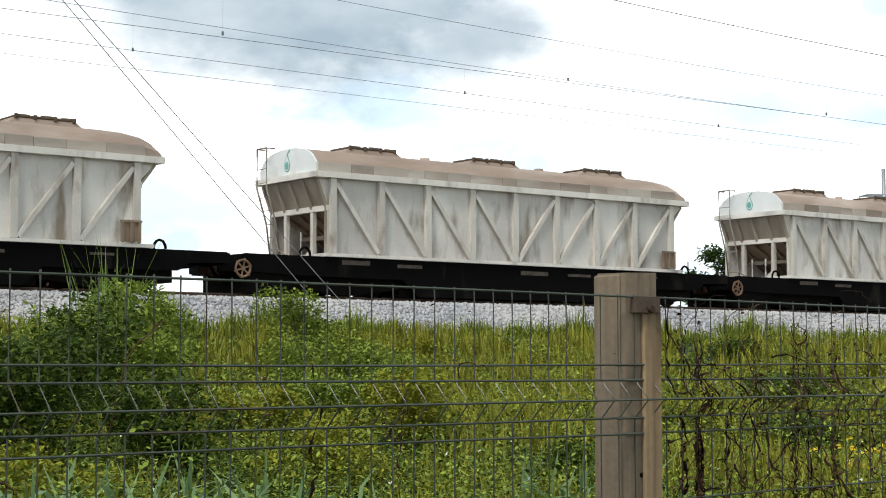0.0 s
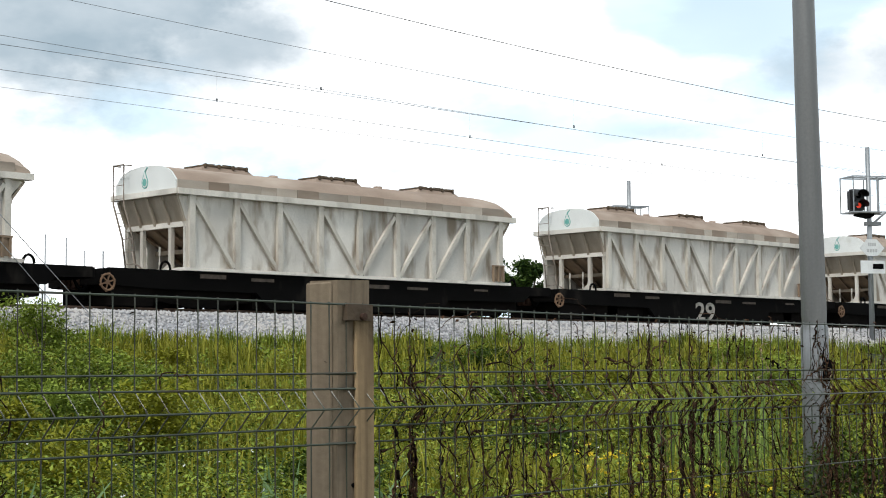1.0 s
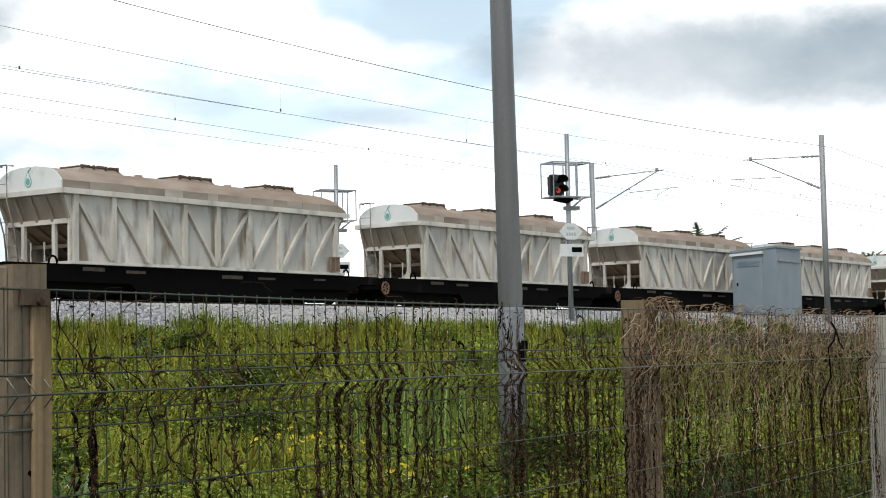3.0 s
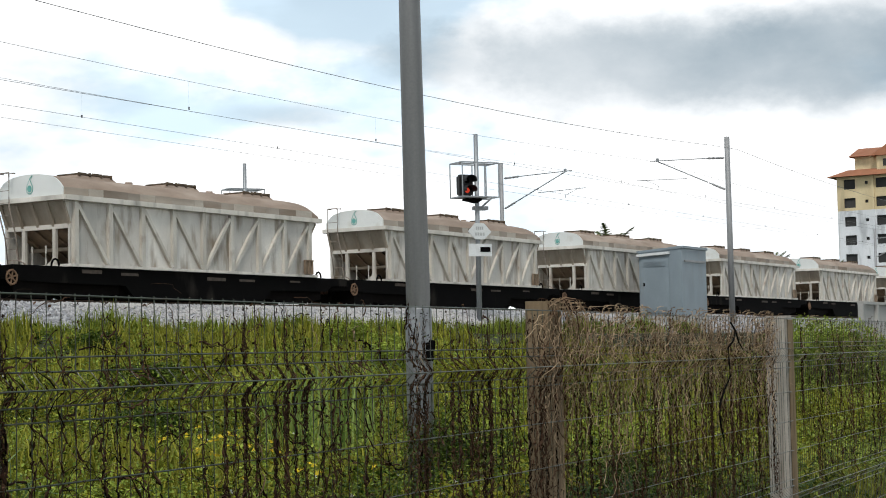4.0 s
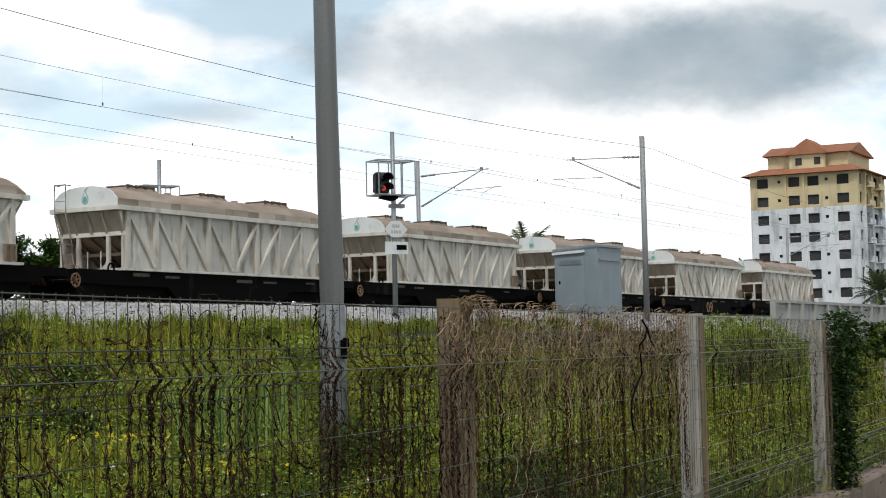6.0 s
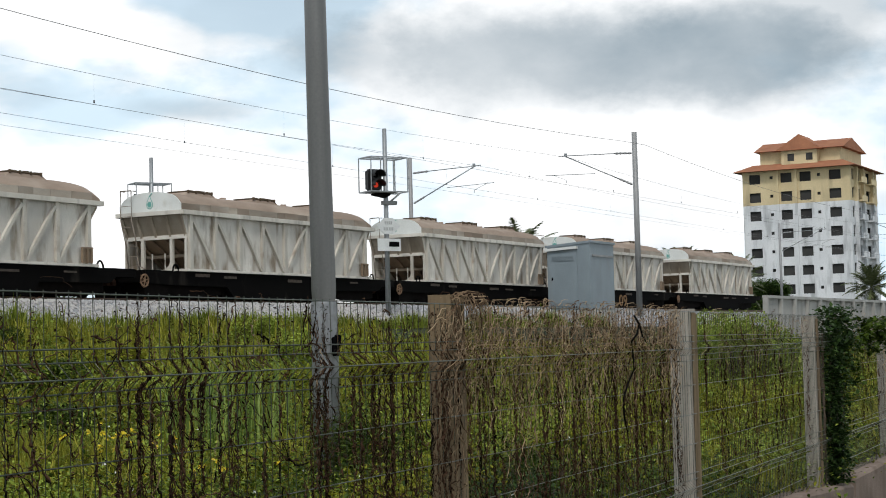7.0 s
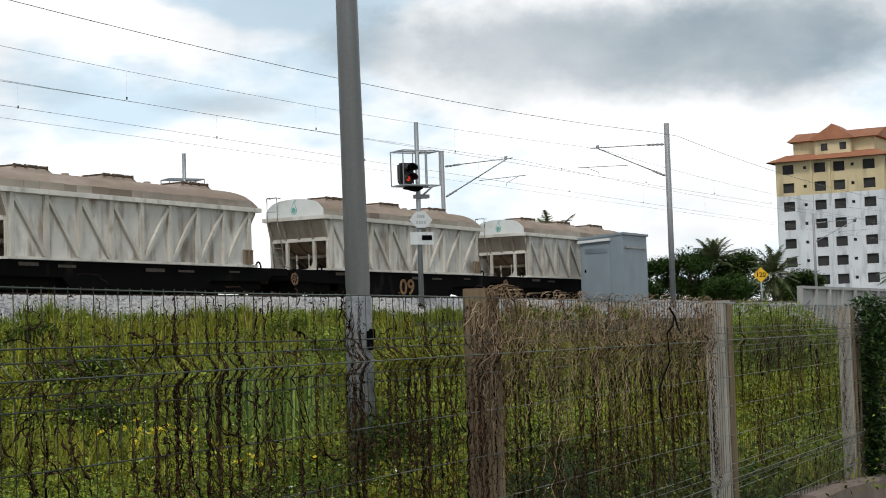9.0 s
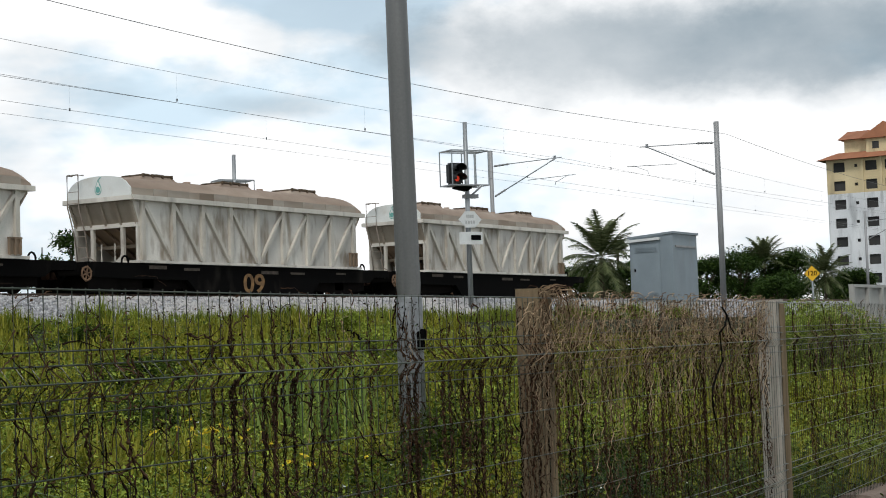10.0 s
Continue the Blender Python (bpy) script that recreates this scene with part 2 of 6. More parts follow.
GREYBLUE = surf("grey_blue_cabinet", (0.265, 0.315, 0.345), (0.215, 0.255, 0.28), 1.4, 0.5, 0.1, 0.04, 40, (1, 1, 0.5), (0.22, 0.23, 0.22), (0.60, 0.9), 2.0, (1, 1, 0.3))
SIGBLACK = surf("signal_black", (0.012, 0.012, 0.013), (0.020, 0.020, 0.020), 4, 0.5, 0, 0, 60, gloss=0.3)
PLASTIC = surf("black_plastic", (0.004, 0.004, 0.0045), (0.006, 0.006, 0.006), 4, 0.8, 0, 0, 60, gloss=0.0)
SIGNWHITE = surf("white_sign", (0.74, 0.75, 0.74), (0.62, 0.63, 0.62), 3, 0.5, 0, 0, 40)
SIGNYELLOW = surf("yellow_sign", (0.80, 0.47, 0.02), (0.72, 0.40, 0.02), 3, 0.5, 0, 0, 40)
TOWERWHITE = surf("stained_white_render", (0.82, 0.83, 0.84), (0.62, 0.64, 0.66), 0.25, 0.9, 0, 0.05, 8, (1, 1, 0.5), (0.34, 0.35, 0.36), (0.50, 0.72), 0.8, (1, 1, 0.22))
TOWERYELLOW = surf("faded_yellow_render", (0.74, 0.615, 0.38), (0.62, 0.50, 0.30), 0.25, 0.9, 0, 0.05, 8, (1, 1, 0.5), (0.36, 0.29, 0.18), (0.56, 0.80), 0.6, (1, 1, 0.25))
# darkness of the tower rooms put into the colour, paler for see-through ones
TOWERGAP = surf("unlit_room", (0.075, 0.073, 0.07), (0.03, 0.03, 0.03), 0.3, 0.95, 0, 0.0, 8, vary=0.5)
ROOMLIGHT = surf("half_lit_room", (0.24, 0.24, 0.24), (0.15, 0.15, 0.15), 0.3, 0.95, 0, 0, 8, vary=0.3)
STAINCONC = surf("brown_stained_concrete", (0.29, 0.225, 0.185), (0.17, 0.125, 0.10), 3.0, 0.9, 0, 0.3, 45, (1, 1, 0.6), (0.12, 0.09, 0.07), (0.55, 0.8), 2.5, gloss=0.06)
TILEROOF = surf("orange_roof_tiles", (0.40, 0.17, 0.09), (0.29, 0.12, 0.065), 0.5, 0.85, 0, 0.2, 6, (1, 1, 1), (0.25, 0.12, 0.07), (0.6, 0.85), 0.3)
SOIL = surf("overgrown_soil", (0.030, 0.040, 0.010), (0.020, 0.024, 0.008), 0.8, 0.95, 0, 0.5, 12)
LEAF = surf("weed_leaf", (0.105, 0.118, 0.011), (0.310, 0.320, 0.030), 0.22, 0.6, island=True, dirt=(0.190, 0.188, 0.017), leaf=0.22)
# pale leaf colour that also paints sunlit clumps in the weeds
PALELEAF = surf("pale_sunlit_leaf", (0.130, 0.180, 0.024), (0.330, 0.400, 0.065), 0.3, 0.6, island=True, leaf=0.22)
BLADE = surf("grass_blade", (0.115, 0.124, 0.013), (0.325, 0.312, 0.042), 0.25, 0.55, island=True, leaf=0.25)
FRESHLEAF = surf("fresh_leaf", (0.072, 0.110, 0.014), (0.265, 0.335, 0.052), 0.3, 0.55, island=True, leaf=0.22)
FRINGE = surf("fringe_grass_blade", (0.095, 0.130, 0.016), (0.265, 0.310, 0.048), 0.25, 0.55, island=True, leaf=0.3)
BROADGRASS = surf("blue_green_broad_grass", (0.085, 0.150, 0.055), (0.230, 0.330, 0.150), 0.4, 0.45, island=True, leaf=0.3)
REED = surf("reed_blade", (0.090, 0.150, 0.030), (0.250, 0.330, 0.085), 0.4, 0.5, island=True, leaf=0.3)
# dark leaf colour of shrubs, also painting shaded pockets among the weeds
DEEPLEAF = surf("deep_shaded_leaf", (0.018, 0.036, 0.005), (0.085, 0.125, 0.016), 0.8, 0.5, island=True, leaf=0.18)
IVYLEAF = surf("creeper_leaf", (0.012, 0.026, 0.008), (0.045, 0.082, 0.020), 0.8, 0.45, island=True, leaf=0.2)
TREELEAF = surf("tree_leaf", (0.012, 0.030, 0.007), (0.075, 0.125, 0.026), 0.3, 0.55, island=True, leaf=0.25)
PALMLEAF = surf("palm_leaf", (0.032, 0.052, 0.017), (0.165, 0.180, 0.085), 0.3, 0.45, island=True, leaf=0.2)
BARK = surf("bark", (0.13, 0.10, 0.075), (0.075, 0.06, 0.045), 4, 0.9, 0, 0.4, 20, gloss=0.06)
VINEDARK = surf("dead_vine_dark", (0.007, 0.0045, 0.003), (0.098, 0.054, 0.033), 3, 0.9, island=True, gloss=0.06)
VINETAN = surf("dead_vine_straw", (0.10, 0.050, 0.028), (0.54, 0.395, 0.25), 3, 0.9, island=True, gloss=0.06)
YELLOWFLOWER = surf("yellow_petal", (0.62, 0.44, 0.02), (0.75, 0.58, 0.05), 3, 0.6, island=True, leaf=0.3)
WHITEFLOWER = surf("white_petal", (0.62, 0.63, 0.58), (0.75, 0.76, 0.72), 3, 0.6, island=True, leaf=0.3)
REDLAMP = glow("red_lamp", (0.85, 0.055, 0.02), 0.5)


# ---------------------------------------------------------------- building blocks
def box(bm, x0, x1, y0, y1, z0, z1):
    vs = [bm.verts.new((x, y, z)) for z in (z0, z1) for x, y in ((x0, y0), (x1, y0), (x1, y1), (x0, y1))]
    for q in ((0, 3, 2, 1), (4, 5, 6, 7), (0, 1, 5, 4), (1, 2, 6, 5), (2, 3, 7, 6), (3, 0, 4, 7)):
        bm.faces.new([vs[i] for i in q])


def soften(bm, w=0.01, seg=1):
    bmesh.ops.bevel(bm, geom=bm.edges[:], offset=w, segments=seg, affect="EDGES", clamp_overlap=True)


def bar(bm, p, q, w, h=None, up=(0, 0, 1)):
    """A bar of section w by h from p to q."""
    p, q, h = Vector(p), Vector(q), h or w
    d = (q - p).normalized()
    s = d.cross(Vector(up))
    s = s.normalized() if s.length > 1e-4 else Vector((1, 0, 0))
    u = s.cross(d).normalized()
    ends = [[bm.verts.new(e + s * a * w / 2 + u * b * h / 2) for a, b in ((-1, -1), (1, -1), (1, 1), (-1, 1))] for e in (p, q)]
    for i in range(4):
        bm.faces.new((ends[0][i], ends[0][(i + 1) % 4], ends[1][(i + 1) % 4], ends[1][i]))
    bm.faces.new(ends[0][::-1])
    bm.faces.new(ends[1])


def tube(bm, pts, radii, n=8, caps=True):
    """A round tube along a line of points."""
    pts = [Vector(p) for p in pts]
    if isinstance(radii, (int, float)):
        radii = [radii] * len(pts)
    rings = []
    for i, p in enumerate(pts):
        d = (pts[min(i + 1, len(pts) - 1)] - pts[max(i - 1, 0)]).normalized()
        s = d.cross(Vector((0, 0, 1)))
        s = s.normalized() if s.length > 1e-3 else Vector((1, 0, 0))
        u = s.cross(d)
        rings.append([bm.verts.new(p + (s * math.cos(a) + u * math.sin(a)) * radii[i]) for a in (2 * math.pi * k / n for k in range(n))])
    for a, b in zip(rings, rings[1:]):
        for k in range(n):
            f = bm.faces.new((a[k], a[(k + 1) % n], b[(k + 1) % n], b[k]))
            f.smooth = n > 5
    if caps:
        bm.faces.new(rings[0][::-1])
        bm.faces.new(rings[-1])


def extrude(bm, prof, axis, a, b):
    """A closed profile pulled along an axis from a to b; prof holds the two other coordinates in order."""
    def at(p, s):
        return {"x": (s, p[0], p[1]), "y": (p[0], s, p[1]), "z": (p[0], p[1], s)}[axis]
    lo, hi = [bm.verts.new(at(p, a)) for p in prof], [bm.verts.new(at(p, b)) for p in prof]
    k = len(prof)
    for i in range(k):
        bm.faces.new((lo[i], lo[(i + 1) % k], hi[(i + 1) % k], hi[i]))
    bm.faces.new(lo[::-1])
    bm.faces.new(hi)


def mesh_of(name, bm, material):
    bmesh.ops.recalc_face_normals(bm, faces=bm.faces[:])
    me = bpy.data.meshes.new(name)
    bm.to_mesh(me)
    bm.free()
    me.materials.append(material)
    return me


def part(name, bm, material, parent=None, label=""):
    """Links a bmesh as one mesh object, under a thing or a part."""
    me = bm if isinstance(bm, bpy.types.Mesh) else mesh_of(name, bm, material)
    ob = new(name, me)
    ob.parent = parent
    return tagged(ob, label)


def empty(name, x, y, z, rz=0.0, label="", category="", group=""):
    ob = new(name)
    ob.matrix_world = pose(x, y, z, 0, 0, rz)
    return tagged(ob, label, category, group)


def array_mesh(name, verts, faces, material):
    """A mesh from arrays: faces all of one corner count."""
    verts, faces = np.asarray(verts, float).reshape(-1, 3), np.asarray(faces, int)
    me = bpy.data.meshes.new(name)
    k = faces.shape[1]
    me.vertices.add(len(verts))
    me.vertices.foreach_set("co", verts.ravel())
    me.loops.add(faces.size)
    me.loops.foreach_set("vertex_index", faces.ravel())
    me.polygons.add(len(faces))
    me.polygons.foreach_set("loop_start", np.arange(0, faces.size, k))
    me.update(calc_edges=True)
    me.materials.append(material)
    return me


def words(name, text, size, material, parent, place, label=""):
    """Lettering in the built-in font, turned into a thin mesh."""
    cu = bpy.data.curves.new(name, "FONT")
    cu.body, cu.size, cu.align_x, cu.align_y, cu.extrude = text, size, "CENTER", "CENTER", 0.002
    cu.offset = size * 0.018
    tmp = bpy.data.objects.new(name, cu)
    me = bpy.data.meshes.new_from_object(tmp)
    bpy.data.objects.remove(tmp)
    me.materials.clear()
    me.materials.append(material)
    ob = new(name, me)
    ob.parent = parent
    ob.matrix_basis = place
    return tagged(ob, label)

# ---------------------------------------------------------------- ground and track bed
def fence_y(x):
    return 2.17 + 0.09 * x


GY, GZ = [2.0, 6, 10, 17, 23, 25.4, 40, 46, 60], [0.42, 0.5, 0.66, 1.12, 1.82, 2.12, 2.15, 1.7, 1.5]


def ground_z(x, y):
    if y < fence_y(x) + 0.14:
        return 0.0
    z = float(np.interp(y, GY, GZ))
    if y < 25:
        z += 0.10 * noise.noise((x * 0.35, y * 0.35, 0.0)) * min(1, (25 - y) / 3)
    return z


def build_ground():
    xs = [-400, -120, -40] + [-10 + 0.75 * i for i in range(81)] + [55, 62, 70, 80, 95, 120, 160, 220, 320, 600, 1400, 3500]
    ys = [-400, -60, -10, 0] + [1.0 + 0.5 * i for i in range(51)] + [28, 32, 36, 40, 43, 46, 60, 100, 200, 500, 1500, 3500]
    v = [(x, y, ground_z(x, y)) for y in ys for x in xs]
    w = len(xs)
    f = [(j * w + i, j * w + i + 1, (j + 1) * w + i + 1, (j + 1) * w + i) for j in range(len(ys) - 1) for i in range(w - 1)]
    tagged(new("ground", array_mesh("ground", v, f, SOIL)), "overgrown sloping ground between fence and track bed", "ground", kind="structure")


build_ground()


def build_ballast():
    bm = bmesh.new()
    prof = ((25.1, 1.95), (25.5, 2.22), (27.3, 2.84), (28.0, 2.90), (36.2, 2.90), (37.6, 2.3), (38, 2.0))
    xs = [-120, -20] + [2 * i for i in range(60)] + [130, 170, 240, 400, 900]
    rows = [[bm.verts.new((x, y, z + 0.025 * noise.noise((x, y, 2)))) for y, z in prof] for x in xs]
    for a, b in zip(rows, rows[1:]):
        for i in range(len(prof) - 1):
            bm.faces.new((a[i], b[i], b[i + 1], a[i + 1]))
    bed = tagged(part("track_bed", bm, STONE), "pale grey crushed granite ballast shoulder of the railway", "ballast", kind="structure")
    # loose chips on the near shoulder
    rng = np.random.default_rng(4)
    n = 26000
    u = rng.random(n)
    x = 8 + 66 * u ** 1.35
    y = 25.45 + 2.75 * rng.random(n)
    z = np.interp(y, [p[0] for p in prof], [p[1] for p in prof])
    s = 0.024 + 0.026 * rng.random(n) + 0.0004 * x
    base = np.array([(1, 0.1, 0), (0.1, 1, 0.1), (-1, 0.2, 0), (0, -1, -0.1), (0.15, 0.1, 0.9), (0, 0, -0.8)])
    vv = base[None] * s[:, None, None] * (0.6 + 0.8 * rng.random((n, 6, 1)))
    a = rng.random(n) * 6.28
    ca, sa = np.cos(a)[:, None], np.sin(a)[:, None]
    vv = np.stack([vv[..., 0] * ca - vv[..., 1] * sa, vv[..., 0] * sa + vv[..., 1] * ca, vv[..., 2]], -1)
    vv += np.stack([x, y, z + 0.01], -1)[:, None]
    ff = np.array([(0, 1, 4), (1, 2, 4), (2, 3, 4), (3, 0, 4), (1, 0, 5), (2, 1, 5), (3, 2, 5), (0, 3, 5)])
    ff = (ff[None] + 6 * np.arange(n)[:, None, None]).reshape(-1, 3)
    tagged(new("ballast_stones", array_mesh("ballast_stones", vv.reshape(-1, 3), ff, STONES)), "loose pale granite ballast stones on the shoulder", "ballast", kind="stuff")


build_ballast()
TRACK_NEAR, TRACK_FAR = 29.51, 33.7


def build_tracks():
    for yc in (TRACK_NEAR, TRACK_FAR):
        tr = empty("railway_track", 0, yc, 2.9, label="metre-gauge railway track with rusty steel rails on ballast", category="railway track")
        for s in (-0.53, 0.53):
            bm = bmesh.new()
            prof = [(s - 0.06, 0.0), (s + 0.06, 0.0), (s + 0.06, 0.012), (s + 0.012, 0.03), (s + 0.012, 0.11), (s + 0.034, 0.12), (s + 0.034, 0.15),
                    (s - 0.034, 0.15), (s - 0.034, 0.12), (s - 0.012, 0.11), (s - 0.012, 0.03), (s - 0.06, 0.012)]
            extrude(bm, prof, "x", -120, 900)
            part("rail", bm, RAIL, tr)
        bm = bmesh.new()
        box(bm, -0.12, 0.12, -0.95, 0.95, -0.15, 0.005)
        me = mesh_of("sleeper", bm, CONCRETE)
        for i in range(110):
            ob = part("sleeper", me, None, tr)
            ob.location = (6 + 0.68 * i, 0, 0)


build_tracks()


def build_plinth():
    bm = bmesh.new()
    for x0, x1, a, b, top in ((-6, 9.9, -0.02, 0.12, 0.40), (15.9, 45, -0.10, 0.12, 0.49)):
        vs = [(x0, fence_y(x0) + a), (x1, fence_y(x1) + a), (x1, fence_y(x1) + b), (x0, fence_y(x0) + b)]
        extrude(bm, vs, "z", -0.2, top)
    tagged(part("fence_plinth", bm, STAINCONC), "low weathered concrete plinth wall under the fence", "plinth", kind="structure")
    # two cast blocks with worn sloping tops, the farther one a step higher
    for pts, name in ((((10.0, 0.57), (10.9, 0.555), (11.8, 0.51), (12.72, 0.461)), "plinth_step"), (((12.80, 0.508), (13.6, 0.503), (14.5, 0.50), (15.88, 0.495)), "plinth_block")):
        bm = bmesh.new()
        rings = []
        for x, z in pts:
            y = fence_y(x)
            prof = ((-0.10, -0.2), (-0.10, z - 0.025), (-0.085, z - 0.004), (-0.06, z), (0.09, z), (0.12, z - 0.02), (0.12, -0.2))
            rings.append([bm.verts.new((x, y + u, h + 0.004 * noise.noise((x * 3, u * 20, h)))) for u, h in prof])
        for p, q in zip(rings, rings[1:]):
            for i in range(6):
                bm.faces.new((p[i], q[i], q[i + 1], p[i + 1]))
        bm.faces.new(rings[0])
        bm.faces.new(rings[-1][::-1])
        tagged(part(name, bm, STAINCONC), "brown-stained concrete block with worn sloping top", "plinth", kind="structure")


build_plinth()

# ---------------------------------------------------------------- train
HOP_L, HOP_W, Z_DECK, Z_LIP, Z_TOP = 9.9, 2.6, 3.83, 5.55, 6.14
PITCH = 14.174


def roof_section(k):
    """Outline of the arched roof across the wagon, k: height factor."""
    h = Z_TOP - Z_LIP - 0.20
    pts = [(0.03, 0.0), (0.03, 0.20), (0.10, 0.27)]
    for i in range(1, 10):
        a = math.pi * i / 10
        pts.append((1.3 - 1.12 * math.cos(a), 0.27 + (h - 0.09) * math.sin(a) ** 0.8))
    pts += [(2.50, 0.27), (2.57, 0.20), (2.57, 0.0)]
    return [(y, Z_LIP + z * k) for y, z in pts]


def build_wagon(number=None):
    w = empty("hopper_wagon", 0, 0, 0, label="cream mineral hopper on a black flat wagon, dusty brown roof", category="railway wagon", group="wagons of the train")
    # hopper box: side sheets
    for side, y in (("near", 0.04), ("far", HOP_W - 0.08)):
        for k in range(8):
            bm = bmesh.new()
            xa = 0.08 + (HOP_L - 0.16) / 8 * k
            box(bm, xa - (0.15 if k == 0 else 0), xa + (HOP_L - 0.16) / 8, y, y + 0.04, Z_DECK + 0.05, Z_LIP - 0.02)
            part("side_sheet", bm, PANEL, w)
    # ribs: uprights and diagonals on both long sides
    bay = (HOP_L - 0.16) / 8
    for face, s in ((0.04, -1), (HOP_W - 0.04, 1)):
        for i in range(9):
            bm = bmesh.new()
            x = 0.08 + bay * i
            box(bm, x - 0.07, x + 0.07, *sorted((face, face + s * 0.11)), Z_DECK + 0.06, Z_LIP - 0.10)
            part("rib", bm, RIB, w)
        for i in range(8):
            bm = bmesh.new()
            xa, xb = 0.08 + bay * i + 0.08, 0.08 + bay * (i + 1) - 0.08
            top, bot = (xa, xb) if i < 4 else (xb, xa)
            bar(bm, (top, face + s * 0.045, Z_LIP - 0.22), (bot, face + s * 0.045, Z_DECK + 0.10), 0.09, 0.115, (0, 1, 0))
            part("brace", bm, RIB, w)
    # bottom flange and top lip
    bm = bmesh.new()
    box(bm, -0.10, HOP_L + 0.28, -0.07, HOP_W + 0.07, Z_DECK, Z_DECK + 0.07)
    part("bottom_flange", bm, CREAM, w)
    for y0, y1 in ((-0.13, 0.06), (HOP_W - 0.06, HOP_W + 0.13)):
        bm = bmesh.new()
        box(bm, -0.33, HOP_L + 0.46, y0, y1, Z_LIP - 0.11, Z_LIP + 0.015)
        part("top_lip", bm, CREAM, w)
    for x0, x1 in ((-0.37, -0.29), (HOP_L + 0.38, HOP_L + 0.46)):
        bm = bmesh.new()
        box(bm, x0, x1, -0.10, HOP_W + 0.10, Z_LIP - 0.105, Z_LIP + 0.01)
        part("end_lip", bm, CREAM, w)
    # fascia band and roof
    for y0, y1 in ((0.0, 0.03), (HOP_W - 0.03, HOP_W)):
        cuts = (-0.27, 0.55, 1.1, 2.0, 2.45, 3.05, 3.7, 4.6, 5.0, 5.75, 6.3, 7.2, 7.75, 8.4, 9.2, HOP_L + 0.1)
        for k, (xa, xb) in enumerate(zip(cuts, cuts[1:])):
            bm = bmesh.new()
            lap = 0.003 * (k % 3)
            box(bm, xa + 0.004, xb - 0.004, y0 - (lap if y0 < 1 else 0), y1 + (lap if y0 > 1 else 0), Z_LIP + 0.01, Z_LIP + 0.205 + lap * 2)
            part("fascia_sheet", bm, FASCIA, w)
    bm = bmesh.new()
    rings = [[bm.verts.new((x, y, z)) for y, z in roof_section(k)] for x, k in ((-0.26, 1), (2, 1), (4.9, 1.01), (7.5, 1), (9.3, 1.0), (9.75, 0.97), (10.05, 0.88), (10.22, 0.72), (10.32, 0.50), (10.36, 0.30))]
    for a, b in zip(rings, rings[1:]):
        for i in range(len(a) - 1):
            bm.faces.new((a[i], b[i], b[i + 1], a[i + 1])).smooth = 1 < i < len(a) - 3
    bm.faces.new(rings[-1])
    part("roof", bm, ROOFDUST, w, "arched roof covered in brown dust")
    # white end plate with its emblem
    bm = bmesh.new()
    extrude(bm, roof_section(1.01), "x", -0.31, -0.263)
    end = part("end_plate", bm, ENDWHITE, w, "white arched end plate")
    ze = Z_LIP + 0.22
    for r, top, m, x, name, lab in ((0.135, 0.27, EMBLEM, -0.318, "emblem", "green painted drop-shaped emblem"), (0.108, 0.225, ENDWHITE, -0.323, "emblem_field", ""), (0.085, 0.0, EMBLEM, -0.328, "emblem_disc", "")):
        bm = bmesh.new()
        prof = [(1.3 + r * math.cos(a), ze + r * math.sin(a)) for a in (math.pi * (0.16 + (-1.32 if top else -2) * k / 22) for k in range(23 if top else 22))]
        if top:
            prof.append((1.3, ze + top))
        extrude(bm, prof, "x", x, -0.312)
        part(name, bm, m, end, lab)
    bm = bmesh.new()
    bar(bm, (-0.318, 1.3, ze + 0.24), (-0.318, 1.19, ze + 0.32), 0.024, 0.012, (1, 0, 0))
    part("emblem_leaf", bm, EMBLEM, end)
    # hopper end: sloping sheet, ribs, open frame
    for sgn, x0 in ((-1, 0.0), (1, HOP_L)):
        over = 0.29 if sgn < 0 else 0.36
        zb = 4.86 if sgn < 0 else 5.05
        bm = bmesh.new()
        a = [bm.verts.new(p) for p in ((x0 + sgn * over, 0.05, Z_LIP - 0.06), (x0 + sgn * over, HOP_W - 0.05, Z_LIP - 0.06), (x0 - sgn * 0.02, HOP_W - 0.1, zb), (x0 - sgn * 0.02, 0.1, zb))]
        b = [bm.verts.new(v.co + Vector((-sgn * 0.04, 0, 0.03))) for v in a]
        bm.faces.new(a)
        bm.faces.new(b[::-1])
        for i in range(4):
            bm.faces.new((a[i], a[(i + 1) % 4], b[(i + 1) % 4], b[i]))
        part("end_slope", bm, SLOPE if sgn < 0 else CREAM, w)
        for y in (0.045, HOP_W - 0.085):
            bm = bmesh.new()
            extrude(bm, [(x0 - sgn * 0.03, zb), (x0 + sgn * (over - 0.01), Z_LIP - 0.09), (x0 - sgn * 0.03, Z_LIP - 0.09)], "y", y, y + 0.04)
            part("gusset", bm, CREAM, w)
        for y in (0.08, 0.70, 1.30, 1.90, 2.52):
            bm = bmesh.new()
            bar(bm, (x0 + sgn * (over - 0.03), y, Z_LIP - 0.13), (x0 + sgn * 0.03, y, zb - 0.02), 0.05, 0.09, (0, 1, 0))
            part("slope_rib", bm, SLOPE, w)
        bm = bmesh.new()
        bar(bm, (x0, 0.02, zb - 0.03), (x0, HOP_W - 0.02, zb - 0.03), 0.10, 0.11)
        part("end_beam", bm, CREAM, w)
        for y in (0.09, 0.68, 1.88, 2.54):
            bm = bmesh.new()
            bar(bm, (x0, y, Z_DECK + 0.06), (x0, y, zb), 0.06 if y == 0.09 else 0.085, 0.12, (0, 1, 0))
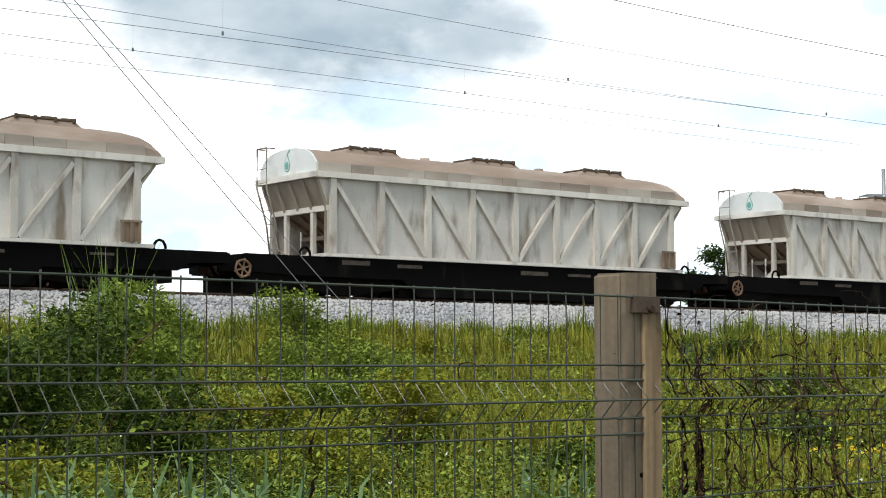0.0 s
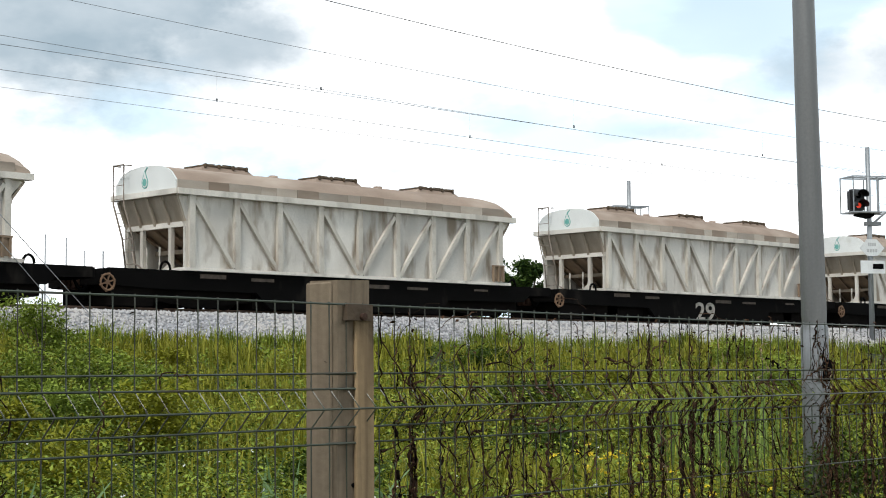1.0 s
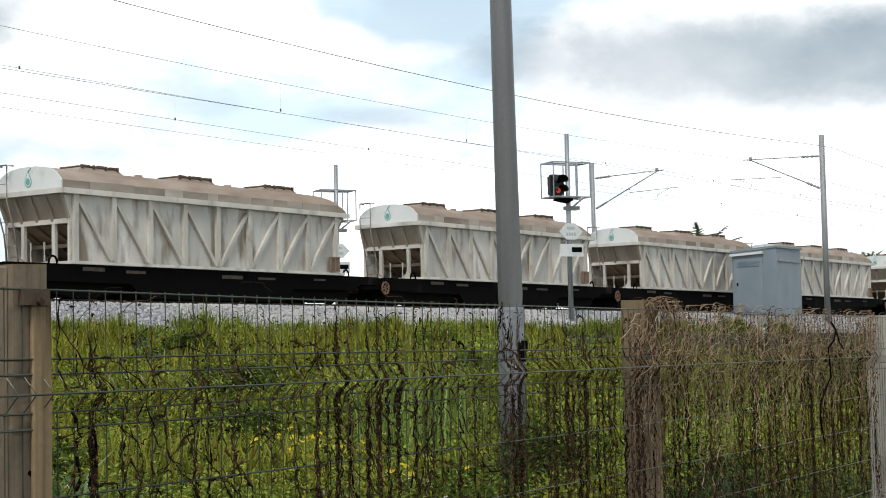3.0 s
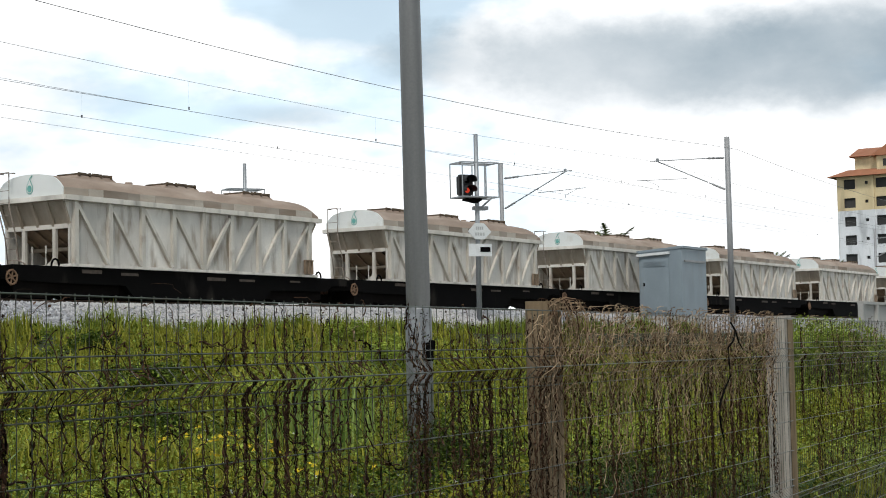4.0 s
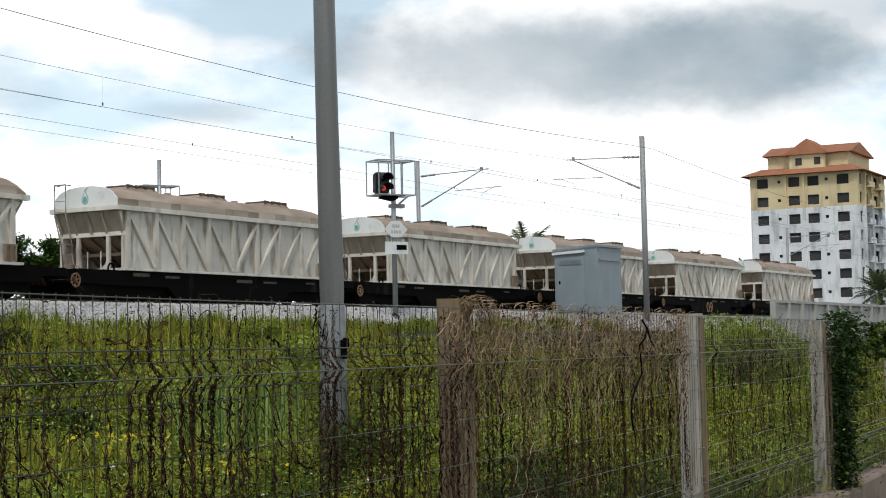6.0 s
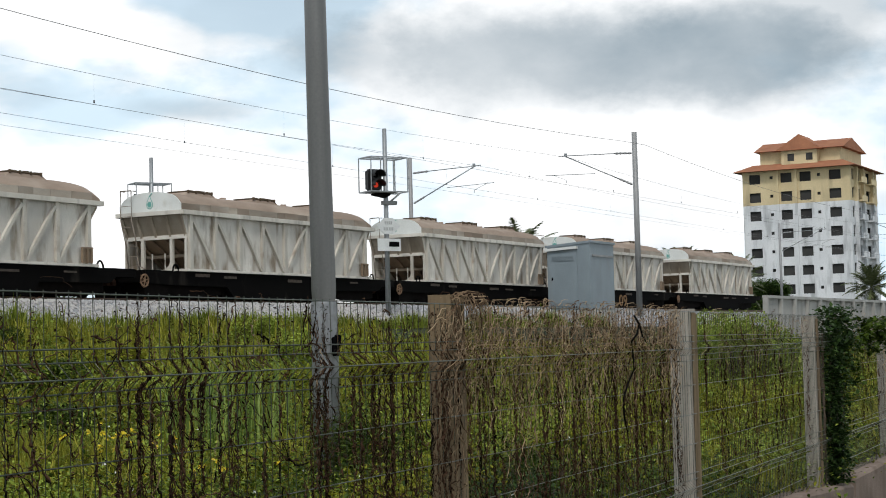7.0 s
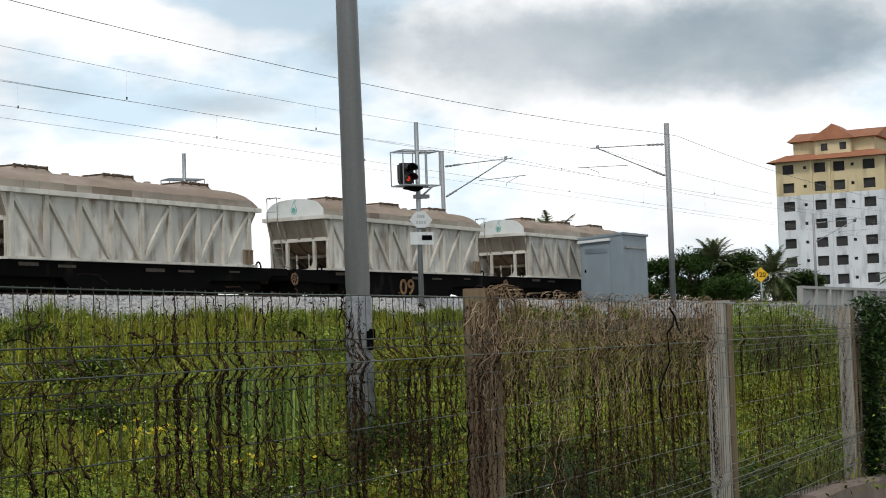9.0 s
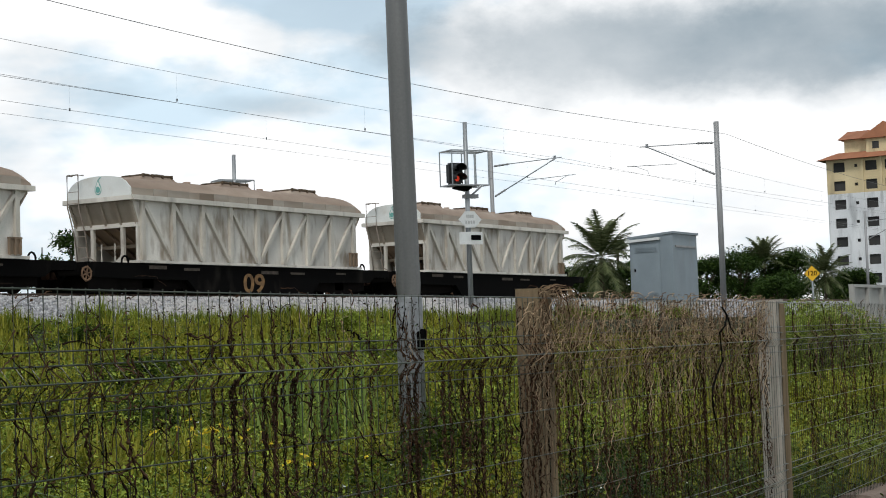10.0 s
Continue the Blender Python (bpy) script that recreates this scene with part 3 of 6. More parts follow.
            if 0.5 < y < 2:
                extrude(bm, [(y + 0.03, Z_DECK + 0.40), (y + 0.12, Z_DECK + 0.19), (y + 0.33, Z_DECK + 0.07), (y + 0.03, Z_DECK + 0.07)], "x", x0 - 0.02, x0 + 0.02)
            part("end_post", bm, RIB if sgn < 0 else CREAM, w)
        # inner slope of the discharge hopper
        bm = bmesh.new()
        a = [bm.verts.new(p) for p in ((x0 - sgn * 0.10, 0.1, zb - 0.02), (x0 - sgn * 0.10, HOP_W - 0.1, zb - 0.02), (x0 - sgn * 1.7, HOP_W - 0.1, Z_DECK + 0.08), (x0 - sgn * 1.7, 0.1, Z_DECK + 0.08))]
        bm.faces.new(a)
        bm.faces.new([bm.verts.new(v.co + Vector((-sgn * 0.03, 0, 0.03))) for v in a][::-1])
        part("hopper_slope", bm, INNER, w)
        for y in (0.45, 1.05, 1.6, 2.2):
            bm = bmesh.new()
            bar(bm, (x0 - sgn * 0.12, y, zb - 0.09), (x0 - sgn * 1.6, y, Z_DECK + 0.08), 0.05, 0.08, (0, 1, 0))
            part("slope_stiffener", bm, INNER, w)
        bm = bmesh.new()
        bar(bm, (x0 - sgn * 0.75, 0.1, 4.33), (x0 - sgn * 0.75, HOP_W - 0.1, 4.33), 0.07, 0.09)
        part("slope_crossbar", bm, SLOPE, w)
        if sgn < 0:
            for y in (0.70, 1.23):
                bm = bmesh.new()
                box(bm, x0 - 0.30, x0 - 0.27, y, y + 0.032, Z_DECK + 0.05, Z_DECK + 0.20)
                box(bm, x0 - 0.30, x0 - 0.27, y, y + 0.032, Z_DECK + 0.33, Z_DECK + 0.52)
                box(bm, x0 - 0.29, x0 - 0.275, y + 0.012, y + 0.032, Z_DECK + 0.18, Z_DECK + 0.35)
                part("stanchion", bm, RIB, w, "short white-banded stanchion")
    # hatches and vents on the roof
    for xc in (1.6, 4.95, 8.3):
        bm = bmesh.new()
        lo = [bm.verts.new((xc + sx * 0.86, 1.3 + sy * 0.55, Z_TOP - 0.15)) for sx, sy in ((-1, -1), (1, -1), (1, 1), (-1, 1))]
        hi = [bm.verts.new((xc + sx * 0.62, 1.3 + sy * 0.42, Z_TOP + 0.06)) for sx, sy in ((-1, -1), (1, -1), (1, 1), (-1, 1))]
        for i in range(4):
            bm.faces.new((lo[i], lo[(i + 1) % 4], hi[(i + 1) % 4], hi[i]))
        bm.faces.new(hi)
        h = part("hatch", bm, ROOFDUST, w, "raised roof hatch with dark lid")
        bm = bmesh.new()
        box(bm, xc - 0.60, xc + 0.60, 0.86, 1.74, Z_TOP + 0.06, Z_TOP + 0.11)
        soften(bm, 0.015)
        part("lid", bm, HATCH, h, "dark rusty hatch lid")
        for dx in (-0.58, -0.20, 0.20, 0.58):
            bm = bmesh.new()
            box(bm, xc + dx - 0.03, xc + dx + 0.03, 0.82, 0.90, Z_TOP + 0.03, Z_TOP + 0.128)
            soften(bm, 0.012)
            part("clamp", bm, HATCH, h)
        for dx, lift in ((-0.42, 0.010), (0.05, 0.016), (0.46, 0.008)):
            bm = bmesh.new()
            tube(bm, [(xc + dx - 0.12, 0.90, Z_TOP + 0.105 + lift), (xc + dx + 0.12, 0.90, Z_TOP + 0.105 + lift)], 0.016, 6)
            part("hinge", bm, HATCH, h)
    for xc in (3.28, 6.62):
        bm = bmesh.new()
        tube(bm, [(xc, 1.3, Z_TOP - 0.06), (xc, 1.3, Z_TOP + 0.06)], [0.12, 0.11], 10)
        part("vent", bm, ROOFDUST, w)
    # ladder and handrail at the leading end
    for y in (1.9, 2.35):
        bm = bmesh.new()
        tube(bm, [(-0.16, y, Z_DECK + 0.05), (-0.26, y, 4.6), (-0.50, y, 5.35), (-0.50, y, 6.18), (-0.30, y, 6.19)], 0.020, 6)
        part("ladder_rail", bm, LADDER, w)
    for z in (4.05, 4.32, 4.6, 4.88, 5.15, 5.45, 5.75):
        bm = bmesh.new()
        x = np.interp(z, [3.9, 4.6, 5.35, 6.2], [-0.17, -0.26, -0.50, -0.50])
        bar(bm, (x, 1.9, z), (x, 2.35, z), 0.015)
        part("rung", bm, LADDER, w)
    bm = bmesh.new()
    tube(bm, [(-0.50, 2.35, 6.19), (-0.50, 1.9, 6.19)], 0.018, 6)
    part("top_rail", bm, LADDER, w)
    bm = bmesh.new()
    tube(bm, [(-0.26, 1.9, 4.30), (-0.22, 1.88, 4.05), (-0.20, 1.72, 3.98), (-0.16, 1.6, 3.9)], 0.018, 6)
    part("hand_rail", bm, LADDER, w)
    # small control box on the side
    bm = bmesh.new()
    box(bm, HOP_L - 0.42, HOP_L - 0.02, -0.09, -0.06, Z_DECK + 0.1, Z_DECK + 0.46)
    for x in (HOP_L - 0.42, HOP_L - 0.24, HOP_L - 0.07):
        box(bm, x, x + 0.05, -0.13, -0.09, Z_DECK + 0.08, Z_DECK + 0.48)
    box(bm, HOP_L - 0.43, HOP_L, -0.13, -0.06, Z_DECK + 0.46, Z_DECK + 0.50)
    part("control_box", bm, INNER, w, "tan side control box")
    # flat wagon under it
    for y0, y1 in ((0.04, 0.16), (HOP_W - 0.16, HOP_W - 0.04)):
        bm = bmesh.new()
        prof = [(-1.95, Z_DECK - 0.005), (-1.95, Z_DECK - 0.36), (-0.9, Z_DECK - 0.40), (1.9, Z_DECK - 0.42), (2.3, Z_DECK - 0.77), (7.6, Z_DECK - 0.77), (8.0, Z_DECK - 0.42), (10.75, Z_DECK - 0.40), (11.0, Z_DECK - 0.24), (11.82, Z_DECK - 0.22), (11.82, Z_DECK - 0.005)]
        extrude(bm, prof, "y", y0, y1)
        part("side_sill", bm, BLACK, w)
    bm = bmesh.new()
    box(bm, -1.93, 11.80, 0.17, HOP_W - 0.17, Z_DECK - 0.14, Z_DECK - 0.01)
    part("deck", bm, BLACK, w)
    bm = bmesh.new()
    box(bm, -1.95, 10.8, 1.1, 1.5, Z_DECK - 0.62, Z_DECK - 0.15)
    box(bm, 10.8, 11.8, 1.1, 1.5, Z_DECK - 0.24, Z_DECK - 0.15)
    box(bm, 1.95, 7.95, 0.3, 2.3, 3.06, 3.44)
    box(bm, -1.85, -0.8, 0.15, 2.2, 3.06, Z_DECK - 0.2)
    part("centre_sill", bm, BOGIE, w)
    for x, s in ((-1.95, -1), (11.82, 1)):
        bm = bmesh.new()
        box(bm, *sorted((x, x + s * 0.09)), 0.1, HOP_W - 0.1, Z_DECK - (0.34 if s < 0 else 0.24), Z_DECK - 0.02)
        part("headstock", bm, BLACK, w)
        bm = bmesh.new()
        box(bm, *sorted((x, x + s * 0.16)), 1.17, 1.43, Z_DECK - 0.42, Z_DECK - 0.12)
        box(bm, *sorted((x + s * 0.1, x + s * 0.24)), 1.08, 1.5, Z_DECK - 0.40, Z_DECK - 0.14)
        soften(bm, 0.03)
        part("coupler", bm, RUST, w, "rusty knuckle coupler")
        bm = bmesh.new()
        tube(bm, [(x, 0.85, Z_DECK - 0.2), (x + s * 0.10, 0.85, Z_DECK - 0.38), (x + s * 0.2, 0.85, Z_DECK - 0.46), (x + s * 0.24, 0.85, Z_DECK - 0.44)], 0.035, 6)
        part("air_hose", bm, PLASTIC, w, "black rubber air hose")
    # worn markings along the sill
    for xa, xb, z, hgt in ((0.35, 1.05, 3.68, 0.09), (1.75, 2.4, 3.66, 0.07), (5.15, 5.95, 3.62, 0.09), (6.55, 7.25, 3.63, 0.06), (8.9, 9.4, 3.66, 0.05)):
        bm = bmesh.new()
        box(bm, xa, xb, 0.034, 0.040, z, z + hgt)
        part("sill_marking", bm, OLDMARK, w)
    # lashing loops and hand brake wheel
    for x in (-0.55, 10.35):
        bm = bmesh.new()
        tube(bm, [(x + 0.13 * math.cos(a), 0.06, Z_DECK + 0.17 * math.sin(a)) for a in (math.pi * k / 6 for k in range(7))], 0.028, 6)
        part("lashing_ring", bm, BLACK, w)
    bm = bmesh.new()
    cx, cz = -2.02, 3.52
    tube(bm, [(cx + 0.165 * math.cos(a), 0.0, cz + 0.165 * math.sin(a)) for a in (2 * math.pi * k / 16 for k in range(17))], 0.026, 6, caps=False)
    for a in (0.3, 1.35, 2.4):
        bar(bm, (cx - 0.2 * math.cos(a), 0.0, cz - 0.2 * math.sin(a)), (cx + 0.2 * math.cos(a), 0.0, cz + 0.2 * math.sin(a)), 0.03, 0.03, (0, 1, 0))
    box(bm, cx - 0.04, cx + 0.04, -0.02, 0.06, cz - 0.04, cz + 0.04)
    part("brake_wheel", bm, WHEELTAN, w, "rusty spoked hand brake wheel")
    # bogies
    for xc in (0.55, 9.35):
        bm = bmesh.new()
        for y in (0.30, 2.18):
            extrude(bm, [(xc - 1.38, 3.55), (xc - 1.38, 3.20), (xc - 0.6, 3.12), (xc - 0.35, 3.06), (xc + 0.35, 3.06), (xc + 0.6, 3.12), (xc + 1.38, 3.20), (xc + 1.38, 3.55), (xc + 0.4, 3.66), (xc - 0.4, 3.66)], "y", y, y + 0.12)
        box(bm, xc - 0.22, xc + 0.22, 0.30, 2.30, 3.2, 3.66)
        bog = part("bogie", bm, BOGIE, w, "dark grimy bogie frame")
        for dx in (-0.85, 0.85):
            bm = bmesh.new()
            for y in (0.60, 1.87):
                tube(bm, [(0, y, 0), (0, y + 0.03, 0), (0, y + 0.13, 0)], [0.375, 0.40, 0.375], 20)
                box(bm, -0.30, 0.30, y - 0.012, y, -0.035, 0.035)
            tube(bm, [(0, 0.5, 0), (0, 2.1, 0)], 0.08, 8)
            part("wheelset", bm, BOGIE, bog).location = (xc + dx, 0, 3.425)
    for me in {o.data for o in w.children_recursive}:
        me.transform(Matrix.Diagonal((1, 2.22 / HOP_W, 1, 1)))
    if number:
        text, x, mat_, lab = number
        words("fleet_number", text, 0.84, mat_, w, Matrix.Translation((x, 0.030, 3.325)) @ Matrix.Rotation(radians(90), 4, "X") @ Matrix.Diagonal((1.2, 0.86, 1, 1)), lab)
    return w


def build_train():
    first = build_wagon()
    made = {-1: first}
    for i in range(0, 11):
        if i == 2:
            made[i] = build_wagon(("29", 4.62, MARK, "large white stencilled number"))
        elif i == 9:
            made[i] = build_wagon(("09", 4.8, RUSTNUM, "large faded rusty stencilled number"))
        else:
            made[i] = copy_thing(first, pose(0, 0, 0))
    return made


wagons = build_train()


# time and place of the first full wagon's leading end along the track
TRAIN_X = ((0, 18.77), (0.5, 12.79), (1, 7.39), (1.5, 1.45), (2, -4.04), (2.5, -9.94), (4, -26.71), (4.5, -32.62), (5, -38.54), (5.5, -43.92),
           (6, -49.73), (7.5, -66.41), (8, -72.28), (8.5, -77.64), (9, -83.46), (9.5, -88.87), (10, -94.75))


def motions():
    """The train runs to the left of the view at about 11.3 m/s."""
    for i, w in wagons.items():
        for ax in [o for o in w.children_recursive if o.name.startswith("wheelset")]:
            lx, ly, lz = ax.location
            walk(ax, [(k / FPS, pose(lx, ly, lz, 0, -57.8 * k % 360, 0)) for k in range(0, 10 * FPS + 1)])
        walk(w, [(t, pose(x + PITCH * i, 28.4, 0)) for t, x in TRAIN_X])

# ---------------------------------------------------------------- lineside equipment
def build_signal(x, y, z0):
    s = empty("railway_signal", x, y, z0, label="grey lattice-caged railway signal showing a red light", category="railway signal", group="railway signals")
    h = 8.53 - z0
    bm = bmesh.new()
    tube(bm, [(0, 0, 0), (0, 0, h)], [0.085, 0.07], 10)
    part("mast", bm, GALV, s)
    bm = bmesh.new()
    box(bm, -0.2, 0.2, -0.2, 0.2, 0.0, 0.05)
    part("base_plate", bm, GALV, s)
    zt, zb = h - 0.95, h - 2.05
    bars = None
    for z in (zt, zb):
        bm = bmesh.new()
        for p, q in (((-0.72, -0.35), (0.62, -0.35)), ((0.62, -0.35), (0.62, 0.45)), ((0.62, 0.45), (-0.72, 0.45)), ((-0.72, 0.45), (-0.72, -0.35))):
            bar(bm, (*p, z), (*q, z), 0.035)
        if z == zt:
            bar(bm, (-0.72, 0.05, zt), (0.62, 0.05, zt), 0.16, 0.03)
        bars = part("cage_rail", bm, GALV, s)
    for px, py in ((-0.72, -0.35), (0.62, -0.35), (0.62, 0.45), (-0.72, 0.45), (0.1, -0.35), (0.1, 0.45)):
        bm = bmesh.new()
        bar(bm, (px, py, zb), (px, py, zt), 0.028)
        part("cage_post", bm, GALV, bars)
    bm = bmesh.new()
    box(bm, -0.6, 0.3, -0.3, 0.3, zb - 0.03, zb + 0.01)
    bar(bm, (0.55, 0, zb), (0.1, 0, zb - 0.35), 0.05)
    box(bm, -0.12, 0.35, -0.12, 0.12, zb - 0.4, zb - 0.28)
    part("platform", bm, MASTPAINT, s)
    bm = bmesh.new()
    box(bm, -0.70, -0.20, -0.16, 0.14, zb + 0.02, zb + 0.72)
    soften(bm, 0.06, 2)
    head = part("signal_head", bm, SIGBLACK, s, "black two-aspect signal head")
    xc = -0.45
    for i, zc in enumerate((zb + 0.22, zb + 0.53)):
        bm = bmesh.new()
        for k in range(10):
            a, b = math.pi * (-0.12 + 1.24 * k / 10), math.pi * (-0.12 + 1.24 * (k + 1) / 10)
            q = [(xc + 0.2 * math.cos(u), v, zc + 0.155 * math.sin(u)) for u, v in ((a, -0.15), (b, -0.15), (b, -0.48), (a, -0.48))]
            bm.faces.new([bm.verts.new(p) for p in q])
            bm.faces.new([bm.verts.new((xc + (p[0] - xc) * 0.94, p[1], zc + (p[2] - zc) * 0.94)) for p in q[::-1]])
        part("hood", bm, SIGBLACK, head)
        bm = bmesh.new()
        tube(bm, [(xc, -0.155, zc - 0.01), (xc, -0.175, zc - 0.01)], 0.085, 16)
        part("lens", bm, REDLAMP if i == 0 else PLASTIC, head, "lit red lens" if i == 0 else "")
    bm = bmesh.new()
    extrude(bm, [(-0.5, zb - 0.10), (-0.05, zb - 0.18), (0.1, zb - 0.10), (0.1, zb - 0.02), (-0.45, zb - 0.04)], "y", -0.14, 0.12)
    part("head_bracket", bm, BOGIE, s, "dark head bracket")
    # plates on the mast
    bm = bmesh.new()
    zc = h - 3.15
    extrude(bm, [(-0.42, zc), (-0.16, zc + 0.27), (0.18, zc + 0.27), (0.44, zc), (0.18, zc - 0.25), (-0.16, zc - 0.25)], "y", -0.11, -0.095)
    plate = part("diamond_plate", bm, SIGNWHITE, s, "white six-sided plate with faint lettering")
    bm = bmesh.new()
    for zz, xa, xb in ((zc + 0.11, -0.13, 0.16), (zc - 0.08, -0.17, 0.21)):
        for k in range(4):
            w = (xb - xa) / 4
            box(bm, xa + k * w, xa + k * w + w * 0.7, -0.118, -0.112, zz - 0.05, zz + 0.05)
    part("lettering", bm, FAINT, plate)
    bm = bmesh.new()
    zc = h - 3.72
    box(bm, -0.40, 0.45, -0.11, -0.095, zc - 0.22, zc + 0.18)
    plate = part("number_plate", bm, SIGNWHITE, s, "white plate with a black bar")
    bm = bmesh.new()
    box(bm, 0.02, 0.39, -0.118, -0.112, zc - 0.08, zc + 0.08)
    part("black_bar", bm, PLASTIC, plate)
    return s


sig = build_signal(46.3, 26.4, 2.45)
sig.matrix_world = pose(46.3, 26.4, 2.45, 0, 0, -30)
copy_thing(sig, pose(47.94, 37.0, 2.45, 0, 0, -30))


def insulator(bm, p, q):
    p, q = Vector(p), Vector(q)
    tube(bm, [p.lerp(q, k / 8) for k in range(9)], [0.03, 0.055, 0.035, 0.055, 0.035, 0.055, 0.035, 0.055, 0.03], 8)


def build_mast(x, y, s, label):
    """Catenary mast; s: +1 arm reaches away from the fence, -1 towards it."""
    m = empty("catenary_mast", x, y, 2.4, label=label, category="catenary mast", group="catenary masts")
    top = (10.64 if s > 0 else 10.2) - 2.4
    bm = bmesh.new()
    tube(bm, [(0, 0, 0), (0, 0, top)], [0.13, 0.115] if s > 0 else [0.105, 0.095], 10)
    part("mast", bm, MASTPAINT, m)
    bm = bmesh.new()
    box(bm, -0.3, 0.3, -0.3, 0.3, -0.5, 0.12)
    part("footing", bm, CONCRETE, m)
    ya, zu, zl = s * 3.3, 7.35, 5.95
    if s < 0:
        zu, zl = 7.09, 5.67
    zr = zu - 0.8
    bm = bmesh.new()
    insulator(bm, (0, s * 0.15, zu - 0.02), (0, s * 0.95, zu + 0.02))
    part("insulator", bm, MASTPAINT, m)
    bm = bmesh.new()
    tube(bm, [(0, s * 0.95, zu + 0.02), (0, ya + s * 0.35, zu + 0.10)], 0.022, 6)
    part("top_tie", bm, GALV, m)
    bm = bmesh.new()
    insulator(bm, (0, s * 0.15, zl), (0, s * 0.75, zl + 0.28))
    part("insulator", bm, MASTPAINT, m)
    bm = bmesh.new()
    tube(bm, [(0, s * 0.75, zl + 0.28), (0, ya, zu + 0.06)], 0.027, 6)
    part("strut", bm, GALV, m)
    bm = bmesh.new()
    tube(bm, [(0, s * 1.9, zr), (0, s * 4.3, zr + 0.07)], 0.016, 6)
    bar(bm, (0, s * 4.0, zr + 0.09), (0, s * 3.3, zr - 0.2), 0.018)
    bar(bm, (0, s * 3.3, zr - 0.2), (0, s * 3.28, zr - 0.33), 0.018)
    part("registration_arm", bm, GALV, m)
    bm = bmesh.new()
    box(bm, -0.05, 0.05, ya - 0.05, ya + 0.05, zu + 0.04, zu + 0.2)
    part("clamp", bm, GALV, m)
    return m


for mx in (9.6, 68.4, 127.0):
    build_mast(mx, 26.4, 1, "grey catenary mast with bracket arm over the near track")
for mx in (8.4, 67.2, 126.2):
    build_mast(mx, 37.0, -1, "grey catenary mast with bracket arm over the far track")


def strung(label, y, z_of, x0=-60, x1=250, step=3.0, r=0.008, dropper=None):
    w = empty("overhead_wire", x0, y, z_of(x0), label=label, category="overhead wire", group="overhead wires")
    xs = np.arange(x0, x1 + 0.1, step)
    bm = bmesh.new()
    tube(bm, [(x - x0, 0, z_of(x) - z_of(x0)) for x in xs], r, 5)
    part("cable", bm, CABLE, w)
    if dropper:
        for x in np.arange(-40, 200, 9.5):
            bm = bmesh.new()
            za, zb = z_of(x), dropper(x)
            tube(bm, [(x - x0, 0, za - z_of(x0)), (x - x0, 0, zb - z_of(x0))], 0.0018, 4)
            box(bm, x - x0 - 0.018, x - x0 + 0.018, -0.015, 0.015, zb - z_of(x0) - 0.02, zb - z_of(x0) + 0.06)
            part("dropper", bm, CABLE, w)
    return w


def sag(x, low, high, span=58.8, at=39.0):
    u = ((x - at + span / 2) % span) - span / 2
    return low + (high - low) * (2 * u / span) ** 2


strung("sagging overhead earth wire carried on the mast tops", 26.15, lambda x: sag(x, 9.32, 10.15), r=0.009)
strung("overhead catenary wire above the near track", 29.7, lambda x: sag(x, 9.25, 9.82), r=0.0055, dropper=lambda x: 8.42 + 0.0042 * (x - 22))
strung("overhead contact wire above the near track", 29.7, lambda x: 8.36 + 0.0042 * (x - 22), r=0.006)
strung("overhead catenary wire above the far track", 33.7, lambda x: sag(x, 9.34, 9.64), r=0.006, dropper=lambda x: 8.62 - 0.003 * (x - 35))
strung("overhead contact wire above the far track", 33.7, lambda x: 8.62 - 0.003 * (x - 35), r=0.006)
strung("thin overhead feeder wire behind the far track", 34.0, lambda x: 8.32, r=0.005)


def build_guys():
    g = empty("mast_guy", 9.6, 26.4, 10.2, label="pair of steel guy wires from mast to ballast", category="guy wire")
    for k, dx in enumerate((0.0, 0.5)):
        bm = bmesh.new()
        tube(bm, [(0.1, 0.05 * k, -0.15 + 0.12 * k), (8.35 + dx, 0.9 - 0.2 * k, 2.62 - 10.2)], 0.008, 5)
        part("guy_wire", bm, GALV, g)


build_guys()


def build_pole():
    p = empty("steel_pole", 10.2, 6.33, 0.4, label="tall dull galvanised steel pole behind the fence", category="pole")
    bm = bmesh.new()
    tube(bm, [(0, 0, 0), (0, 0, 1.6), (-0.03, 0, 3.2), (-0.07, 0, 6.4)], [0.092, 0.088, 0.080, 0.068], 20)
    part("shaft", bm, POLEMAT, p)
    bm = bmesh.new()
    tube(bm, [(0, 0, 0.0), (0, 0, 1.50), (0, 0, 1.52)], [0.098, 0.096, 0.089], 20)
    part("lower_sleeve", bm, SLEEVE, p, "pale zinc lower sleeve")
    bm = bmesh.new()
    box(bm, -0.045, 0.02, -0.115, -0.045, 1.13, 1.265)
    box(bm, -0.02, 0.035, -0.12, -0.05, 1.20, 1.28)
    soften(bm, 0.008)
    part("strap", bm, PLASTIC, p, "black plastic strap and bracket")
    bm = bmesh.new()
    tube(bm, [(0, 0, 0), (0, 0, 0.1)], [0.16, 0.15], 16)
    part("footing", bm, CONCRETE, p)


build_pole()


